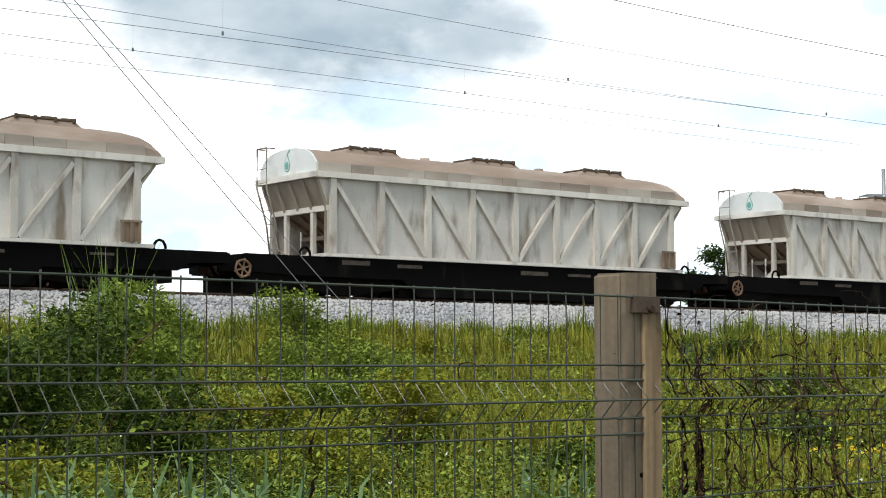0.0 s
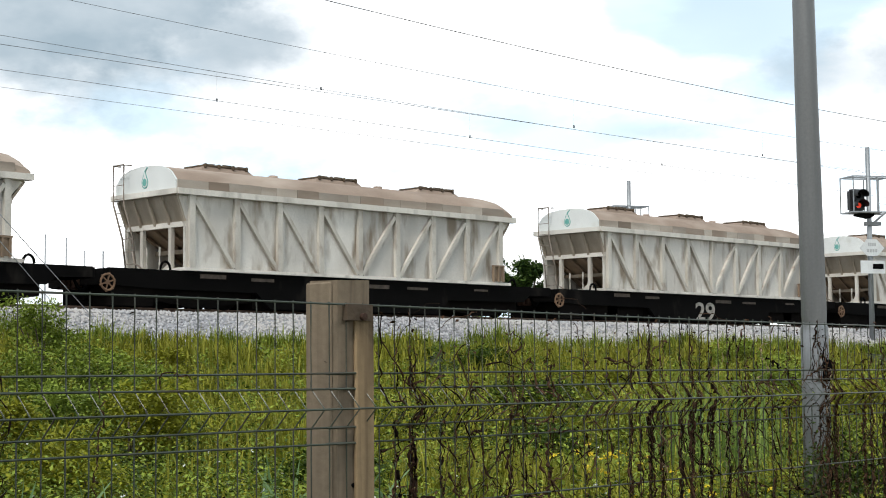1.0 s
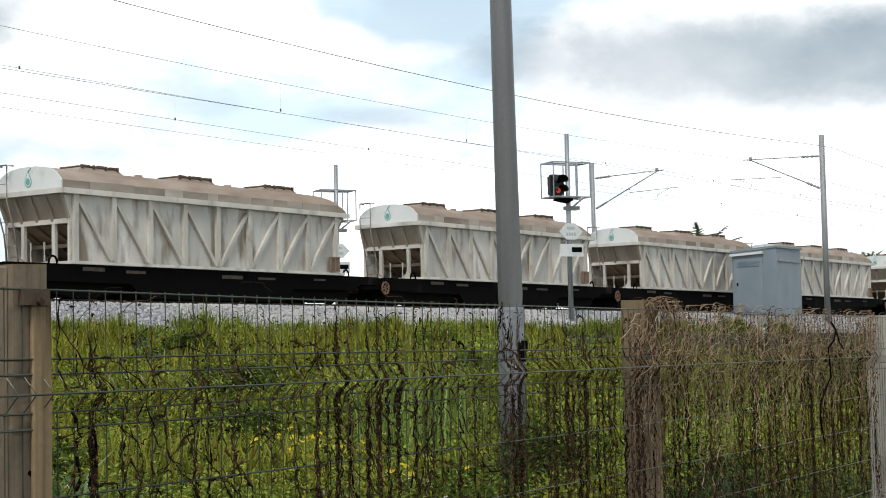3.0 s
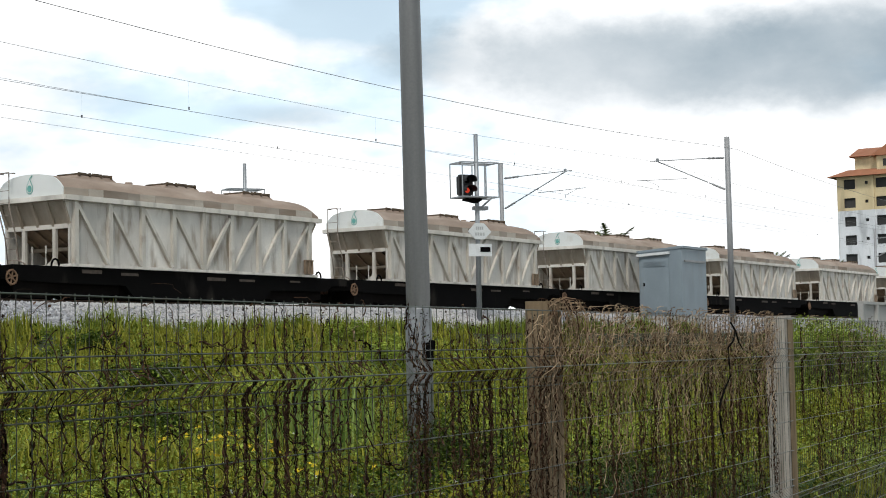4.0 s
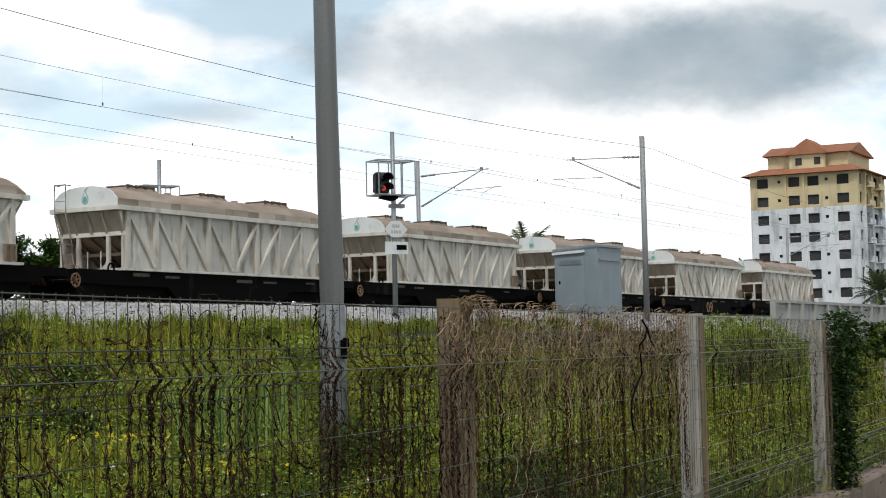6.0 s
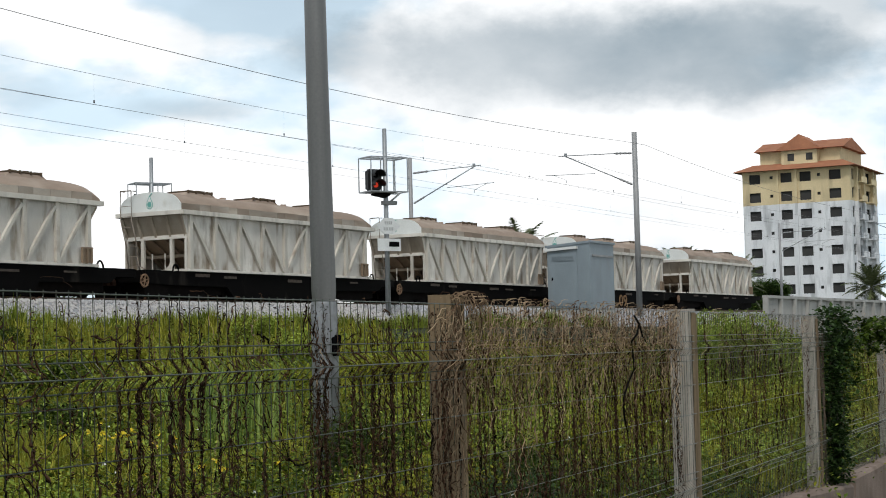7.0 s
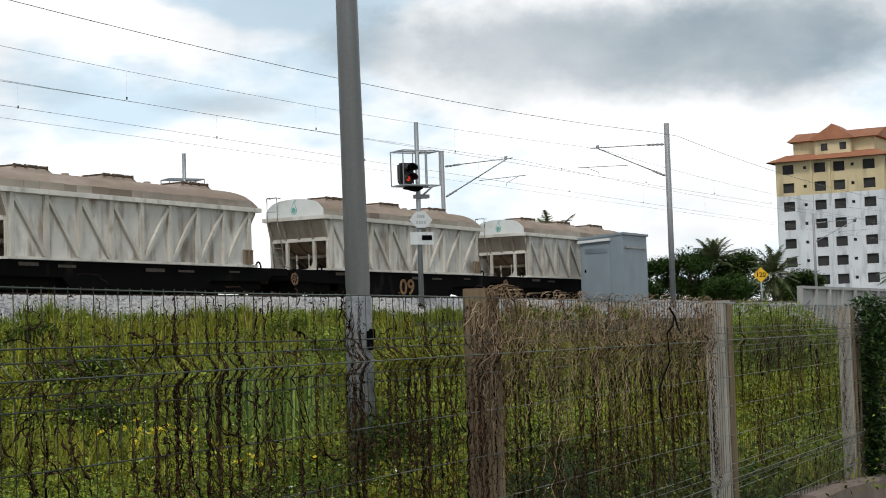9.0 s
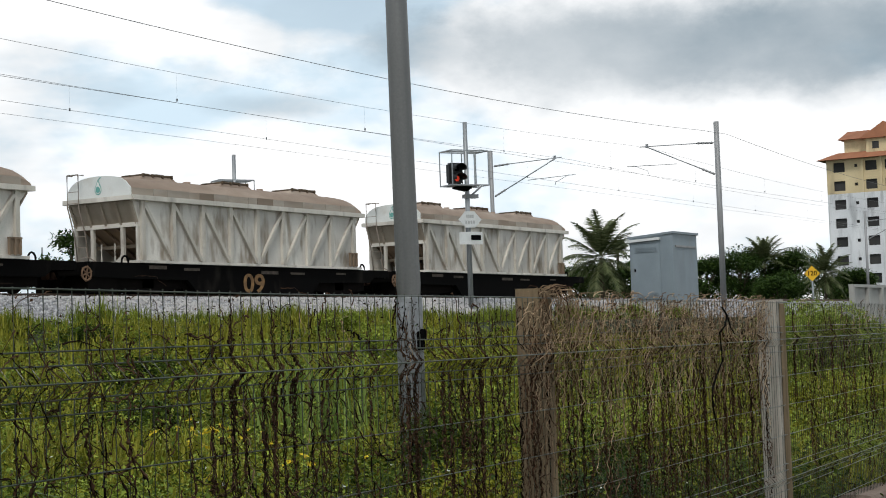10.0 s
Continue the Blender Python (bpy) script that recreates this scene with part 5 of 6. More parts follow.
def build_field():
    rng = np.random.default_rng(21)
    # leafy plants, each a rounded mass of small leaves, in three tones that follow broad patches
    c = field_points(rng, 6400, bias=0.72)
    d = np.hypot(c[:, 0], c[:, 1])
    bearing = np.degrees(np.arctan2(c[:, 0], c[:, 1]))
    patch = np.array([noise.noise((x * 0.42, y * 0.36, 31)) + 0.5 * noise.noise((x * 1.1, y * 1.0, 12)) for x, y in c])
    lump = np.array([noise.noise((x * 0.55, y * 0.55, 3)) for x, y in c])
    z = ground_at(c[:, 0], c[:, 1])
    lower = np.interp(c[:, 1], [16, 21, 25.3], [1.0, 0.7, 0.45])
    H = (0.24 + 0.62 * np.clip(lump + 0.15, 0, 1)) * rng.uniform(0.6, 1.5, len(c)) * lower
    R = H * rng.uniform(0.45, 0.8, len(c)) + 0.06
    size = 0.017 + 0.0017 * d
    near_fence = (c[:, 1] - fence_y(c[:, 0]) < 1.6 + 1.2 * lump) & (c[:, 0] > 5.2) & (c[:, 0] < 11)
    west = bearing < 36 + 5 * lump
    # kinds: 0 yellow-green, 1 fresh green, 2 dark broad-leaved (paints shade too), 3 pale (paints sunlight)
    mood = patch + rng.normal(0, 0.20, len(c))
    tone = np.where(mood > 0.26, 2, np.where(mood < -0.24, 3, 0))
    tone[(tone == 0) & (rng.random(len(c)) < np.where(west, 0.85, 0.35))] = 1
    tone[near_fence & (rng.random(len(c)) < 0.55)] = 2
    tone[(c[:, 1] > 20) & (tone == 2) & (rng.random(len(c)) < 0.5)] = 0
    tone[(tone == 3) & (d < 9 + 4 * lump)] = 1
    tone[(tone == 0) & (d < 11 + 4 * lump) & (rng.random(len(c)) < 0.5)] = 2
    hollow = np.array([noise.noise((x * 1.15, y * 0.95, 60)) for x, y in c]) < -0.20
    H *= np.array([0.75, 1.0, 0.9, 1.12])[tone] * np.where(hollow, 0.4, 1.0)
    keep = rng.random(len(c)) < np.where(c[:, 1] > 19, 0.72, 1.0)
    for k, (m, lab) in enumerate(((LEAF, "yellow-green leafy weeds covering the slope"), (FRESHLEAF, "fresh green leafy weeds in dense clumps"), (DEEPLEAF, "broad-leaved weeds coloured darker for shaded pockets"), (PALELEAF, "pale green weed clumps coloured as if sunlit"))):
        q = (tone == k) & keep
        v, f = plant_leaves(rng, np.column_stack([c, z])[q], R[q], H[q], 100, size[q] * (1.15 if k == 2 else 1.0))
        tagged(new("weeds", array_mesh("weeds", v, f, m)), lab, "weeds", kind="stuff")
    # grass in tufts, thickest on the upper slope
    c = field_points(rng, 9000, bias=0.62)
    tuft = np.array([noise.noise((x * 0.7, y * 0.7, 5)) + 0.6 * noise.noise((x * 0.3, y * 0.3, 9)) for x, y in c]) + np.interp(c[:, 1], [10, 20, 25], [-0.1, 0.15, 0.35])
    c = c[tuft > rng.normal(0.0, 0.15, len(c))]
    d = np.hypot(c[:, 0], c[:, 1])
    tall = np.array([noise.noise((x * 1.1, y * 0.8, 19)) for x, y in c])
    per = 17
    P = np.repeat(np.column_stack([c, ground_at(c[:, 0], c[:, 1])]), per, 0)
    P[:, :2] += rng.normal(0, 0.085, (len(P), 2))
    hgt = (0.27 + 0.007 * d) * (1 + 0.8 * np.clip(tall, -0.4, 1)) * np.interp(c[:, 1], [17, 22, 25.3], [1, 0.95, 0.75])
    v, f = blades(rng, P, np.repeat(hgt, per), np.repeat(0.006 + 0.0005 * d, per), 0.6)
    tagged(new("grass", array_mesh("grass", v, f, BLADE)), "long yellow-green grass growing up the slope in tufts", "grass", kind="stuff")
    # ragged fringe of grass and weeds along the foot of the ballast
    x = rng.uniform(7, 62, 900)
    fringe = np.array([noise.noise((q * 0.55, 0, 44)) + 0.6 * noise.noise((q * 2.1, 0, 5)) for q in x])
    c = np.column_stack([x, 25.1 + 0.55 * rng.random(len(x)) + 0.5 * fringe])[fringe > -0.25]
    hgt = (0.30 + 0.62 * np.clip(fringe[fringe > -0.25] + 0.1, 0, 1)) * rng.uniform(0.6, 1.3, len(c))
    per = 26
    P = np.repeat(np.column_stack([c, ground_at(c[:, 0], c[:, 1])]), per, 0)
    P[:, :2] += rng.normal(0, 0.12, (len(P), 2))
    v, f = blades(rng, P, np.repeat(hgt, per), np.full(len(P), 0.020), 0.55)
    tagged(new("grass", array_mesh("grass", v, f, FRINGE)), "ragged fringe of bright grass along the ballast foot", "grass", kind="stuff")
    g = (rng.random(len(c)) < 0.45)
    v, f = plant_leaves(rng, np.column_stack([c, ground_at(c[:, 0], c[:, 1])])[g], 0.22 + 0 * hgt[g], hgt[g] * 0.75, 46, np.full(g.sum(), 0.05))
    tagged(new("weeds", array_mesh("weeds", v, f, FRESHLEAF)), "small leafy weeds at the edge of the ballast", "weeds", kind="stuff")
    # flower heads
    c = field_points(rng, 260, dmax=24)
    z = ground_at(c[:, 0], c[:, 1]) + rng.uniform(0.25, 0.6, len(c))
    v, f = leaf_cloud(rng, np.repeat(np.column_stack([c, z]), 3, 0), np.full(3 * len(c), 0.014), aspect=0.9)
    tagged(new("white_flowers", array_mesh("white_flowers", v, f, WHITEFLOWER)), "tiny scattered white wildflowers among weeds", "flowers", kind="stuff")
    c = np.array([9.5, 7.6]) + rng.normal(0, 1, (30, 2)) * (0.28, 0.2)
    c = np.concatenate([c, np.array([8.2, 6.4]) + rng.normal(0, 1, (10, 2)) * 0.4])
    z = ground_at(c[:, 0], c[:, 1]) + rng.uniform(0.28, 0.48, len(c))
    v, f = leaf_cloud(rng, np.repeat(np.column_stack([c, z]), 4, 0), np.full(4 * len(c), 0.03), aspect=0.9)
    tagged(new("yellow_flowers", array_mesh("yellow_flowers", v, f, YELLOWFLOWER)), "patch of small yellow wildflowers in grass", "flowers", kind="stuff")


build_field()


def build_shrub(x, y, rx, h, n, leaf, material, label, seed):
    rng = np.random.default_rng(seed)
    z = ground_z(x, y)
    s = empty("shrub", x, y, z, label=label, category="shrub", group="shrubs on the slope")
    bm = bmesh.new()
    lobes = []
    for k in range(7):
        a, q = rng.uniform(0, 6.28), rng.uniform(0.2, 0.75)
        tip = (rx * q * math.cos(a), rx * q * math.sin(a), h * rng.uniform(0.45, 0.95))
        lobes.append((tip, rng.uniform(0.3, 0.5) * min(rx, h)))
        tube(bm, [(0, 0, -0.05), (tip[0] * 0.4, tip[1] * 0.4, tip[2] * 0.5), tip], [0.02, 0.014, 0.006], 5)
    part("branch", bm, BARK, s)
    per = n // len(lobes)
    P = []
    for (tx, ty, tz), r in lobes:
        u = rng.normal(0, 1, (per, 3))
        u /= np.linalg.norm(u, axis=1, keepdims=True)
        P.append(np.array([tx, ty, tz]) + u * r * 0.85 * rng.uniform(0.75, 1.1, (per, 1)) * (1, 1, 0.8))
    base = rng.normal(0, 1, (n // 3, 3)) * (rx * 0.5, rx * 0.5, 0)
    base[:, 2] = rng.uniform(0, h * 0.6, len(base))
    P = np.concatenate(P + [base])
    P[:, 2] = np.maximum(P[:, 2], 0.02)
    P = np.concatenate([P, P + rng.normal(0, 0.05, P.shape)])
    v, f = leaf_cloud(rng, P, np.full(len(P), leaf * 0.66), 0.1, 0.55)
    part("leaves", array_mesh("leaves", v, f, material), None, s)
    return s


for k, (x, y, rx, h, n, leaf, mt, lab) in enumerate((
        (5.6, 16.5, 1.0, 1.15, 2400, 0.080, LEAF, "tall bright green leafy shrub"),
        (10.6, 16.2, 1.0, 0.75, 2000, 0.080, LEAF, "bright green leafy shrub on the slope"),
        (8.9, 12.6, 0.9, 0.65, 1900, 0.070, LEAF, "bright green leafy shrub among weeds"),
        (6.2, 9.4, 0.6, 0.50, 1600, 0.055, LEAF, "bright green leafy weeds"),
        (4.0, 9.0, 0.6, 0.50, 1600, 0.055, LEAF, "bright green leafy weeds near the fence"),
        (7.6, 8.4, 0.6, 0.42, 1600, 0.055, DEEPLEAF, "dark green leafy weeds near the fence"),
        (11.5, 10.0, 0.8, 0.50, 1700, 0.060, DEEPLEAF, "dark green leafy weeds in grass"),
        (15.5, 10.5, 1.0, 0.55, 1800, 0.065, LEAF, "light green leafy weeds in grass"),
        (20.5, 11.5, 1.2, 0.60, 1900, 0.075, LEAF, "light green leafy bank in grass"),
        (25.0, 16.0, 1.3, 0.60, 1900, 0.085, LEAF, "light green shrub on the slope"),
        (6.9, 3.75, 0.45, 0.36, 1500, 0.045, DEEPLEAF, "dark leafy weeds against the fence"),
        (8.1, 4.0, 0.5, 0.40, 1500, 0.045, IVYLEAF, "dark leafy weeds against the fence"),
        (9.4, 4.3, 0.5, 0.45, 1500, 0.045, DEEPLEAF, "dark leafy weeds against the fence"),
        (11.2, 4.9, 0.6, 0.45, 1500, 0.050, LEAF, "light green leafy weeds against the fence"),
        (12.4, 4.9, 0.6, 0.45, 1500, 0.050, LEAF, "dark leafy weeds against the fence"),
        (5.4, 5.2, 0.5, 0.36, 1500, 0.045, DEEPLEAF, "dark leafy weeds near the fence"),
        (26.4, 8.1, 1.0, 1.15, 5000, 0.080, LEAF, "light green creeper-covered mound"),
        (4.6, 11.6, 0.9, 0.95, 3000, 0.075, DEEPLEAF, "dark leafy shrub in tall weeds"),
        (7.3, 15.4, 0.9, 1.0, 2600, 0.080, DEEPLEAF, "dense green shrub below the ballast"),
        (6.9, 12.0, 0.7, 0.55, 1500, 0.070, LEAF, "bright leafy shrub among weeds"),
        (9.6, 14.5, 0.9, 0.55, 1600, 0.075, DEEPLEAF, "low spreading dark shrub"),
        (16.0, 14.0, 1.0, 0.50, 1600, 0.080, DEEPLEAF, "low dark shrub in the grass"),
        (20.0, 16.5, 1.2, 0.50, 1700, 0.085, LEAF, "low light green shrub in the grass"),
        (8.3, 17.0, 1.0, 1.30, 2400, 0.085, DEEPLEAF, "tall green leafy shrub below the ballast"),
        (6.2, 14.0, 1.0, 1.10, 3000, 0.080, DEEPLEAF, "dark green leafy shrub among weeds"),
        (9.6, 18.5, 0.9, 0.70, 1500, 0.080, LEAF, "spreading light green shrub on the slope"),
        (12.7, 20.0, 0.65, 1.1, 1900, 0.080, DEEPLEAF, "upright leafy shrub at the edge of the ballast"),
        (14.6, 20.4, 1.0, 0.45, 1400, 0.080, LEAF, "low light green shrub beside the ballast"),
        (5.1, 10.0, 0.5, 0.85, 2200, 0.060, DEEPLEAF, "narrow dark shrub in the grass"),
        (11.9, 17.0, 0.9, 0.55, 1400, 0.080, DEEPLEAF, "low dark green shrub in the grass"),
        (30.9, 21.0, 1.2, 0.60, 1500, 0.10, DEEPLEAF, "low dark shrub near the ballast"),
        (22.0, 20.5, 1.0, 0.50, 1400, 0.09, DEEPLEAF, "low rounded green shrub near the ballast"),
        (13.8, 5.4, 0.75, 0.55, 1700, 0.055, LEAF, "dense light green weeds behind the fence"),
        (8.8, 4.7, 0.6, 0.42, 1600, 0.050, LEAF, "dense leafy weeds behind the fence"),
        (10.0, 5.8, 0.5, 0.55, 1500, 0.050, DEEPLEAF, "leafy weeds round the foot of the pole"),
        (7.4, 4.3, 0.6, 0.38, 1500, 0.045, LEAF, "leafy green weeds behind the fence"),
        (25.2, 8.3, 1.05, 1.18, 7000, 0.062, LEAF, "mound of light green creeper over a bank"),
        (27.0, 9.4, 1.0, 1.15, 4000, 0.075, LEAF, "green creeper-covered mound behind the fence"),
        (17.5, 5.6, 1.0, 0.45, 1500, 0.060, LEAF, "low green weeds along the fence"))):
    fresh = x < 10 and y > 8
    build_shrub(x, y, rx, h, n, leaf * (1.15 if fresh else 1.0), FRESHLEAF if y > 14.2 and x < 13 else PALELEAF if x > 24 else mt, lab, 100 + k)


def build_reeds(x, y, n, h, spread, label, seed):
    rng = np.random.default_rng(seed)
    r = empty("reed_clump", x, y, ground_z(x, y), label=label, category="reeds", group="reed clumps")
    P = np.column_stack([rng.normal(0, spread, n), rng.normal(0, spread, n), np.zeros(n)])
    broad = h < 0.7
    v, f = blades(rng, P, h, 0.034 if broad else 0.016, 1.2 if broad else 0.28)
    part("foliage", array_mesh("foliage", v, f, BROADGRASS if broad else REED), None, r)


for k, (x, y, n, h, sp, lab) in enumerate(((11.0, 7.9, 120, 0.95, 0.22, "upright clump of green reeds"), (12.0, 8.2, 110, 0.95, 0.22, "upright clump of green reeds"),
                                           (2.9, 6.6, 150, 0.60, 0.3, "clump of pale broad grass blades"), (3.6, 7.0, 120, 0.62, 0.3, "clump of pale broad grass blades"),
                                           (4.4, 7.2, 80, 0.5, 0.3, "clump of pale broad grass blades"), (8.0, 16.6, 70, 1.7, 0.22, "tall feathery grass above a shrub"),
                                           (6.6, 7.4, 70, 0.5, 0.25, "clump of pale broad grass blades"))):
    build_reeds(x, y, n, h, sp, lab, 300 + k)


def build_creeper_bush():
    """Living dark creeper hanging on the fence."""
    rng = np.random.default_rng(77)
    x0 = 12.3
    c = empty("green_creeper", x0, fence_y(x0), 0.5, label="dense dark green living creeper hanging on the fence", category="creeper")
    n = 5200
    z = rng.uniform(0.0, 1.30, n)
    wdt = np.interp(z, [0, 0.4, 0.9, 1.15, 1.3], [0.22, 0.34, 0.50, 0.75, 0.55]) * 0.62
    P = np.column_stack([rng.normal(0.1, 0.42, n) * wdt + 0.12 * (z > 1.0), rng.normal(-0.03, 0.06, n), z])
    v, f = leaf_cloud(rng, P, np.full(n, 0.034), aspect=0.75)
    part("leaves", array_mesh("leaves", v, f, IVYLEAF), None, c)
    for k in range(9):
        bm = bmesh.new()
        x = rng.uniform(-0.25, 0.35)
        tube(bm, [(x, 0, -0.02), (x + rng.normal(0, 0.05), -0.02, 0.5), (x + rng.normal(0, 0.08), -0.01, 1.1)], 0.008, 5)
        part("stem", bm, BARK, c)
    for k in range(5):
        rng2 = np.random.default_rng(80 + k)
        m = 260
        t = rng2.random(m)
        xx = 0.35 + 0.5 * k + 0.2 * np.sin(5 * t + k)
        P = np.column_stack([xx, rng2.normal(-0.02, 0.03, m), 1.22 - t * rng2.uniform(0.2, 0.7)])
        v, f = leaf_cloud(rng2, P, np.full(m, 0.05), aspect=0.7)
        part("trailing_leaves", array_mesh("trailing_leaves", v, f, DEEPLEAF), None, c)


build_creeper_bush()

# ---------------------------------------------------------------- far buildings and trees
def build_tower():
    X, Y, S, eave, fh = 268.7, 66.8, 18.0, 28.8, 3.07
    t = empty("apartment_tower", X, Y, 1.4, label="unfinished apartment tower, yellow upper floors and orange tiled roof", category="apartment building")
    E = eave - 1.4
    split = E - 5.7
    wins = [(2.1, 1.9, 1.6), (4.9, 0.55, 0.5), (7.4, 1.9, 1.6), (10.6, 1.9, 1.6), (12.8, 0.55, 0.5), (15.5, 1.95, 1.6)]

    def spans(cuts, lo, hi):
        out, p = [], lo
        for a, b in cuts:
            out.append((p, a, False))
            out.append((a, b, True))
            p = b
        return out + [(p, hi, False)]

    rows = []
    zc = E - 1.35
    while zc > 0.9:
        rows.append(zc)
        zc -= fh
    rows = rows[::-1]
    # face towards the track, with real openings
    for lo, hi, m in ((0.0, split, TOWERWHITE), (split, E, TOWERYELLOW)):
        bm = bmesh.new()
        inside = [z for z in rows if lo < z < hi]
        for za, zb, hole in spans([(z - 0.8, z + 0.8) for z in inside], lo, hi):
            if not hole:
                box(bm, 0, 0.25, 0, S, za, zb)
                continue
            mid = (za + zb) / 2
            for ya, yb, gap in spans([(S - u - w / 2, S - u + w / 2) for u, w, h in sorted(wins, reverse=True)], 0, S):
                if not gap:
                    box(bm, 0, 0.25, ya, yb, za, zb)
                elif yb - ya < 1:
                    box(bm, 0, 0.25, ya, yb, za, mid - 0.1)
                    box(bm, 0, 0.25, ya, yb, mid + 0.4, zb)
        for u in (6.0, 9.05):
            box(bm, -0.35, 0.0, S - u - 0.22, S - u + 0.22, lo, hi)
        box(bm, -0.2, 0.0, 0.0, 1.0, lo, hi)
        part("front_wall", bm, m, t)
        # flank
        bm = bmesh.new()
        for za, zb, hole in spans([(z - 0.9, z + 0.9) for z in inside], lo, hi):
            if not hole:
                box(bm, 0.26, S, 0, 0.25, za, zb)
                continue
            for xa, xb, gap in spans([(1.0, 2.6), (3.6, 6.6), (8.0, 9.4), (10.4, 13.2), (14.6, 16.6)], 0.26, S):
                if not gap:
                    box(bm, xa, xb, 0, 0.25, za, zb)
        for x in (3.0, 7.3, 13.8):
            box(bm, x - 0.3, x + 0.3, -0.5, 0, lo, hi)
        part("flank_wall", bm, m, t)
    # flat sheets behind the openings, their colour standing in for room shade
    rooms = []
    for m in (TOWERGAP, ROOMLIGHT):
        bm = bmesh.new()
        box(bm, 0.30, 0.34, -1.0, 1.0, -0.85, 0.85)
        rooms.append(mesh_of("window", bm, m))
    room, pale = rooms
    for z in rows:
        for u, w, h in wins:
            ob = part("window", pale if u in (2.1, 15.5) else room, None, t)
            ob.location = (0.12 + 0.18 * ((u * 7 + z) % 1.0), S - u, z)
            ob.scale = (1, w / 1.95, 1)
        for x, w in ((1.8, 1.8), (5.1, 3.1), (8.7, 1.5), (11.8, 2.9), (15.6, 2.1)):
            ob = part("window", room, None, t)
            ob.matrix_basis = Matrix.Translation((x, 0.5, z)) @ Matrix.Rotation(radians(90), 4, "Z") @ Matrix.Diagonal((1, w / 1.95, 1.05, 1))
        for x in (5.1, 11.8):
            bm = bmesh.new()
            box(bm, x - 1.7, x + 1.7, -1.1, 0, z - 1.25, z - 1.05)
            box(bm, x - 1.7, x + 1.7, -1.1, -0.98, z - 1.05, z - 0.3)
            part("balcony", bm, TOWERYELLOW if z > split else TOWERWHITE, t)
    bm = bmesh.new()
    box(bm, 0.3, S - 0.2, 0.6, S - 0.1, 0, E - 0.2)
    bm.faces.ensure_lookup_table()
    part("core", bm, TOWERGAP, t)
    # skirt roof, penthouse and gabled top roof
    bm = bmesh.new()
    o, i_ = 1.3, 1.5
    lo = [bm.verts.new(p) for p in ((-o, -o, E - 0.1), (S + o, -o, E - 0.1), (S + o, S + o, E - 0.1), (-o, S + o, E - 0.1))]
    hi = [bm.verts.new(p) for p in ((i_, i_, E + 1.15), (S - i_, i_, E + 1.15), (S - i_, S - i_, E + 1.15), (i_, S - i_, E + 1.15))]
    for k in range(4):
        bm.faces.new((lo[k], lo[(k + 1) % 4], hi[(k + 1) % 4], hi[k]))
    bm.faces.new(lo[::-1])
    bm.faces.new(hi)
    part("skirt_roof", bm, TILEROOF, t)
    bm = bmesh.new()
    box(bm, 2.2, S - 2, 2.0, S - 2.5, E + 0.9, E + 3.4)
    box(bm, 0.9, 2.3, 5.5, 11.5, E + 0.7, E + 3.2)
    part("penthouse", bm, TOWERYELLOW, t)
    for y in (6.8, 9.9):
        ob = part("window", room, None, t)
        ob.location = (0.57, y, E + 2.0)
        ob.scale = (1, 0.55, 0.7)
    bm = bmesh.new()
    ridge = E + 5.2
    a = [bm.verts.new(p) for p in ((1.2, 1.2, E + 3.3), (1.2, S - 1.7, E + 3.3), (7.0, S - 1.7, ridge), (7.0, 1.2, ridge), (S - 1.2, 1.2, E + 3.3), (S - 1.2, S - 1.7, E + 3.3))]
    for q in ((0, 3, 2, 1), (3, 4, 5, 2), (0, 1, 5, 4)):
        bm.faces.new([a[k] for k in q])
    bm.faces.new((a[0], a[4], a[3]))
    bm.faces.new((a[1], a[2], a[5]))
    part("top_roof", bm, TILEROOF, t)
    bm = bmesh.new()
    b = [bm.verts.new(p) for p in ((0.3, 4.6, E + 3.15), (0.3, 12.4, E + 3.15), (0.9, 8.5, ridge + 0.6), (7.2, 8.5, ridge + 0.6), (5.0, 4.6, E + 3.15), (5.0, 12.4, E + 3.15))]
    for q in ((0, 2, 3, 4), (1, 5, 3, 2), (0, 1, 2), (0, 4, 5, 1)):
        bm.faces.new([b[k] for k in q])
    part("gable_roof", bm, TILEROOF, t)


build_tower()


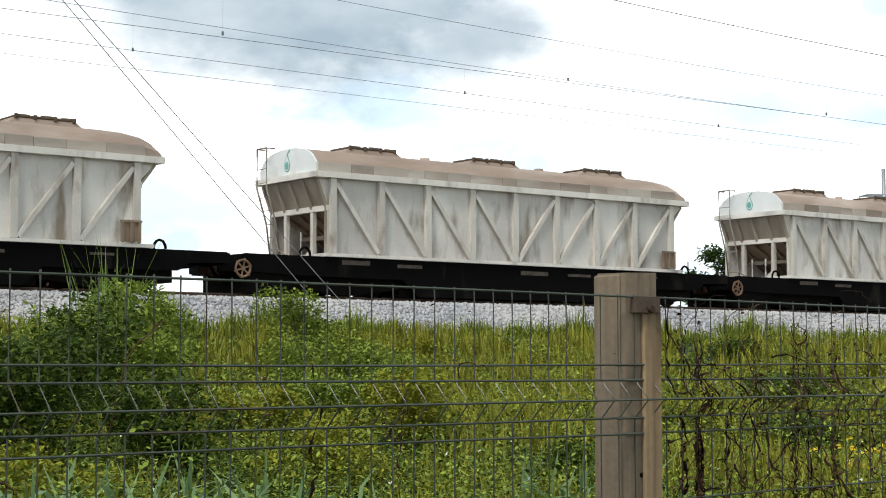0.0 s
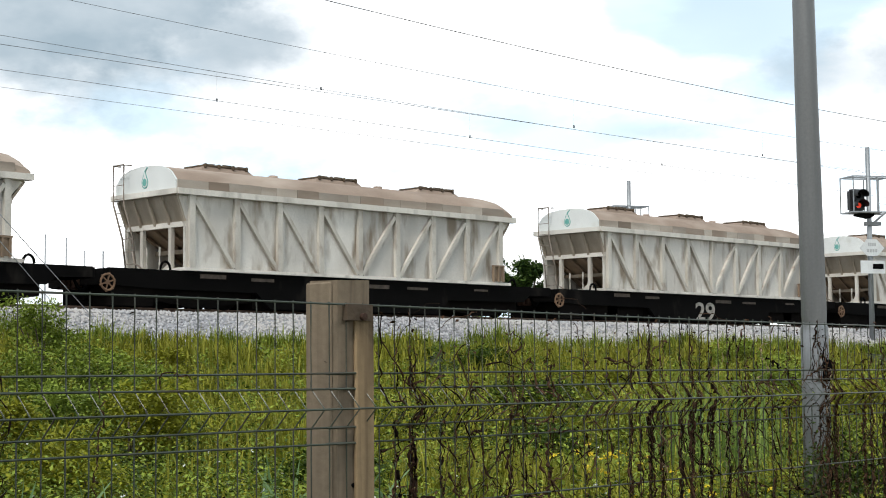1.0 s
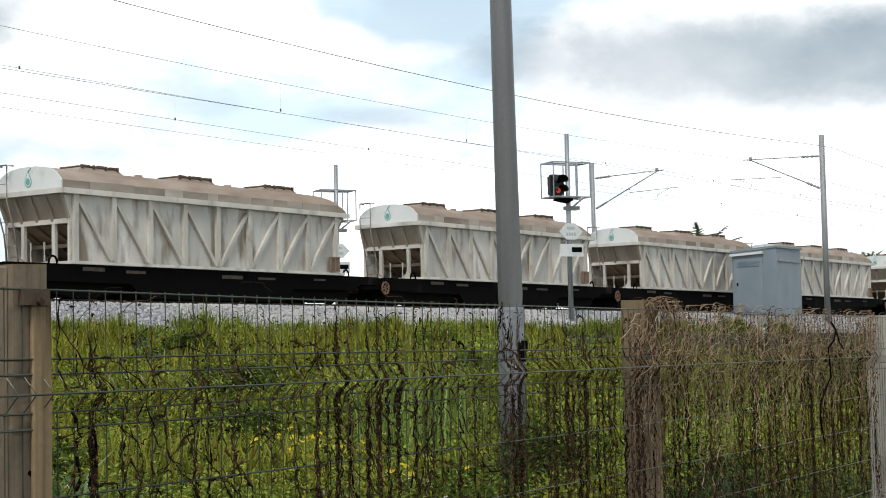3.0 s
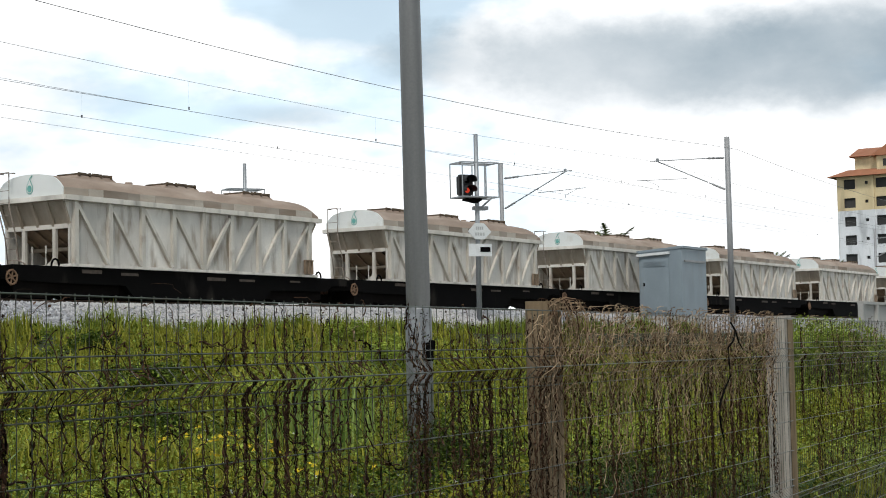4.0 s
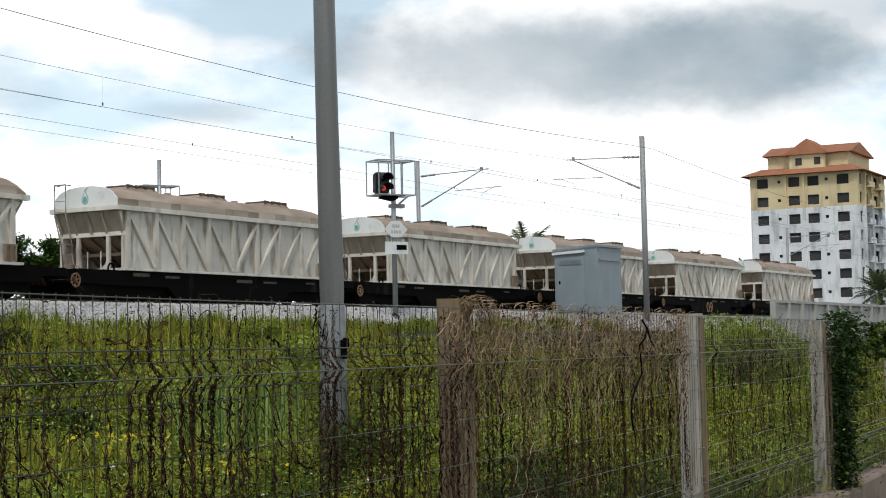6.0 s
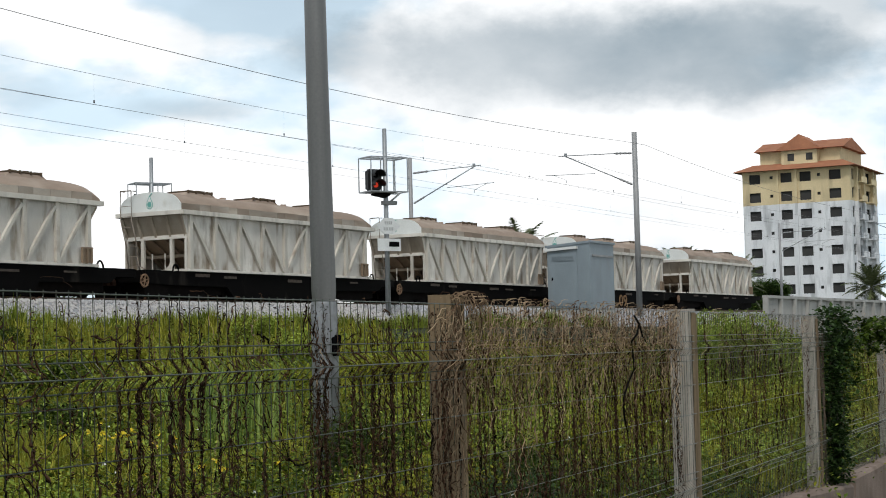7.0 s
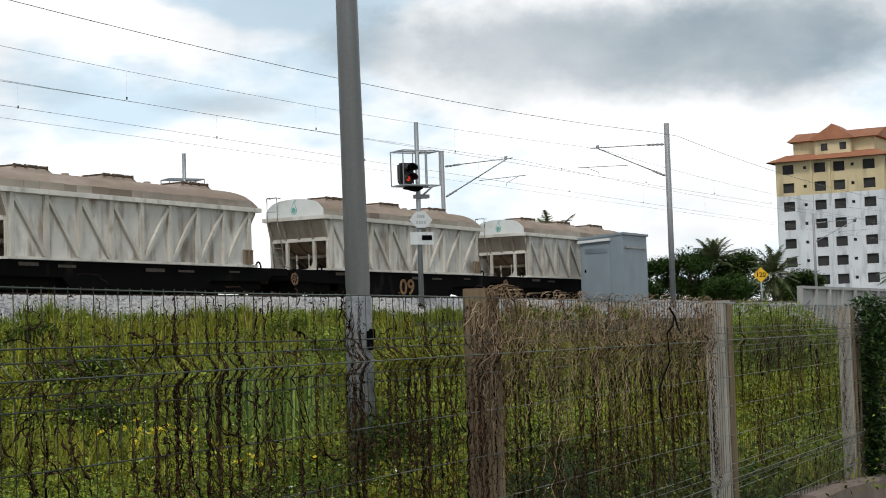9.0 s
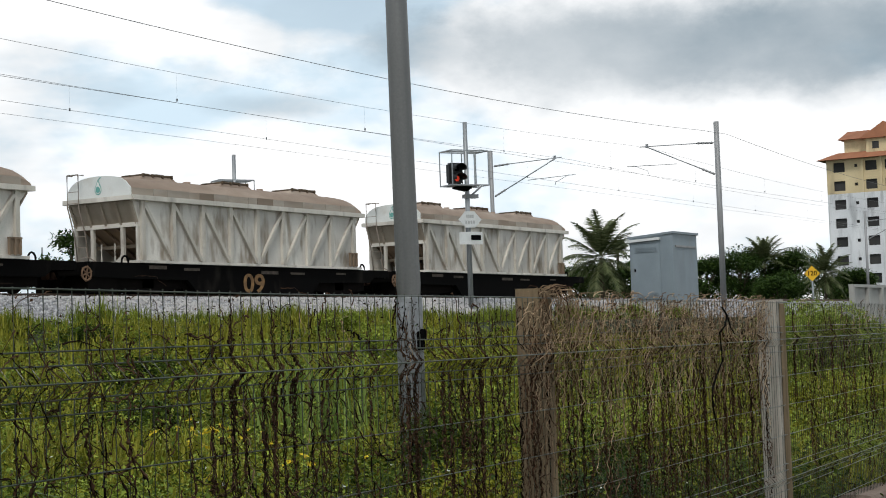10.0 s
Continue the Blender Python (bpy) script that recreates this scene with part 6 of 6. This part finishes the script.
def build_palm(x, y, h, reach, seed, label, lean=0.0, low=-0.7):
    """Coconut palm; low: how far the lowest fronds hang (radians)."""
    rng = np.random.default_rng(seed)
    z0 = ground_z(x, y)
    p = empty("palm_tree", x, y, z0, label=label, category="palm tree", group="palm trees")
    top = np.array([lean, 0, h])
    bm = bmesh.new()
    tube(bm, [(0, 0, -0.2), (0.05, 0, 0.4), (lean * 0.4, 0, h * 0.5), (lean, 0, h)], [0.26, 0.19, 0.15, 0.13], 10)
    part("trunk", bm, BARK, p)
    for k in range(40):
        V, F, base = [], [], 0
        a = 2.4 * k + rng.normal(0, 0.15)
        el = low + (1.45 - low) * ((k + 0.5) / 40) ** 0.8 + rng.normal(0, 0.08)
        L = reach * rng.uniform(0.85, 1.12)
        m = 18
        t = np.linspace(0, 1, m)
        bend = el - (0.75 if el > 0 else 0.5) * t ** 2
        step = L / m
        rr, zz = np.cumsum(np.cos(bend)) * step, np.cumsum(np.sin(bend)) * step
        R = np.stack([rr * math.cos(a), rr * math.sin(a), zz], -1) + top
        side = np.array([-math.sin(a), math.cos(a), 0])
        wr = 0.012 * reach
        V.append(np.stack([R - side * wr, R + side * wr], 1).reshape(-1, 3))
        i = 2 * np.arange(m - 1)[:, None] + base
        F.append(np.concatenate([i + np.array([0, 1, 3]), i + np.array([0, 3, 2])]))
        base += 2 * m
        along = np.stack([np.cos(bend) * math.cos(a), np.cos(bend) * math.sin(a), np.sin(bend)], -1)
        for sd in (-1, 1):
            u = np.repeat(R[2:], 3, 0) + np.repeat(along[2:], 3, 0) * (np.tile([0, 1, 2], m - 2) * step / 3)[:, None]
            n = len(u)
            tt = np.repeat(t[2:], 3)
            ll = (0.08 + 0.22 * np.sin(np.pi * tt ** 0.8)) * reach
            d = side * sd * 0.75 + np.repeat(along[2:], 3, 0) * 0.55 + np.array([0, 0, -0.30]) + rng.normal(0, 0.10, (n, 3))
            q = u + d * ll[:, None]
            w = np.repeat(along[2:], 3, 0) * 0.013 * reach
            V.append(np.stack([u - w, u + w, q], 1).reshape(-1, 3))
            F.append(3 * np.arange(n)[:, None] + np.array([0, 1, 2]) + base)
            base += 3 * n
        part("frond", array_mesh("frond", np.concatenate(V), np.concatenate(F), PALMLEAF), None, p)


for k, (x, y, h, r, low, lab) in enumerate(((90.8, 42.7, 4.2, 2.9, -1.25, "full green coconut palm with drooping fronds"), (147.0, 47.0, 4.6, 2.7, -1.0, "coconut palm with dark drooping fronds"),
                                            (162.8, 58.3, 6.7, 3.0, -0.4, "tall coconut palm rising above dark trees"), (151.0, 36.0, 3.5, 2.5, -0.6, "coconut palm beside the boundary wall"),
                                            (138.8, 63.6, 7.35, 1.55, 0.2, "tall coconut palm far behind the train"), (141.5, 61.8, 6.9, 1.05, -0.3, "small coconut palm far behind the train"))):
    build_palm(x, y, h, r, 500 + k, lab, 0.0, low)


def build_tree(x, y, h, rx, seed, label, n=4200, leaf=0.42):
    rng = np.random.default_rng(seed)
    z0 = ground_z(x, y)
    t = empty("tree", x, y, z0, label=label, category="tree", group="background trees")
    bm = bmesh.new()
    tube(bm, [(0, 0, -0.3), (0.05, 0.02, h * 0.25), (0.1, 0, h * 0.45)], [0.035 * h, 0.026 * h, 0.018 * h], 8)
    lobes = []
    for k in range(11):
        a, q = rng.uniform(0, 6.28), rng.uniform(0.15, 0.85)
        tip = np.array([rx * q * math.cos(a), rx * q * math.sin(a), h * (0.92 - 0.42 * q * rng.uniform(0.6, 1.3))])
        tube(bm, [(0.1, 0, h * 0.4), tuple(tip * (0.5, 0.5, 0.8)), tuple(tip)], [0.014 * h, 0.009 * h, 0.004 * h], 5)
        lobes.append((tip, rng.uniform(0.22, 0.40) * rx))
    part("trunk", bm, BARK, t)
    per = n // len(lobes)
    P = []
    for tip, r in lobes:
        u = rng.normal(0, 1, (per, 3))
        u /= np.linalg.norm(u, axis=1, keepdims=True)
        P.append(tip + u * r * rng.uniform(0.3, 1.2, (per, 1)) * (1, 1, 0.7))
    low = rng.normal(0, 1, (n // 4, 3)) * (rx * 0.55, rx * 0.55, 0)
    low[:, 2] = rng.uniform(0.02, 0.6, len(low)) * h
    v, f = leaf_cloud(rng, np.concatenate(P + [low]), np.full(per * len(lobes) + n // 4, leaf))
    part("crown", array_mesh("crown", v, f, TREELEAF), None, t)


for k, (x, y, h, r, lab) in enumerate(((160, 63.8, 8.0, 4.0, "dark green broadleaf tree in a far row"), (161.5, 60.3, 9.0, 4.2, "dark green broadleaf tree in a far row"),
                                       (164.5, 55.6, 8.3, 4.0, "green broadleaf tree beside a palm"), (160.5, 66.8, 6.6, 3.5, "dark broadleaf tree in a far row"),
                                       (98.5, 48.4, 5.0, 3.0, "dark green trees behind the palm"), (96.5, 43.2, 4.2, 2.6, "dark green bushy tree by the palm"),
                                       (52.0, 48.3, 5.4, 2.0, "small bushy tree behind the railway"), (152, 53, 5.0, 3.0, "low green tree in front of the tower"),
                                       (158, 55, 5.5, 3.4, "low green tree in front of the tower"), (163.0, 62.0, 6.2, 4.2, "dark broadleaf tree in a far row"), (166.5, 57.8, 6.5, 4.2, "dark broadleaf tree in a far row"), (170.0, 53.0, 5.0, 3.2, "dark broadleaf tree by the wall"), (168, 50.5, 6.0, 3.2, "green tree near the boundary wall"), (53.4, 46.6, 5.2, 1.35, "dark bushy tree behind the railway"))):
    build_tree(x, y, h, r, 700 + k, lab, 5600 if k in (6, 13) else 8400, 0.21 if k in (6, 13) else 0.28)


def build_house():
    h = empty("house", 36, 84, 1.5, label="far house with a red tiled roof", category="house")
    bm = bmesh.new()
    box(bm, -4, 5.2, 0, 8, 0, 5.9)
    part("wall", bm, TOWERWHITE, h)
    bm = bmesh.new()
    extrude(bm, [(-0.6, 5.8), (8.6, 5.8), (4, 7.6)], "x", -4.6, 5.7)
    part("roof", bm, TILEROOF, h)


build_house()


def build_far_poles():
    for x, y, top in ((49.6, 77.8, 9.3), (50.4, 77.0, 9.1), (51.1, 76.3, 8.4), (51.8, 75.6, 8.4), (66.3, 64.3, 7.3), (64.0, 66.0, 7.4)):
        p = empty("far_pole", x, y, 1.5, label="thin distant pale pole behind the railway", category="pole", group="far poles")
        bm = bmesh.new()
        tube(bm, [(0, 0, -0.1), (0, 0, top - 1.5)], 0.045, 6)
        part("shaft", bm, GALV, p)


build_far_poles()

motions()
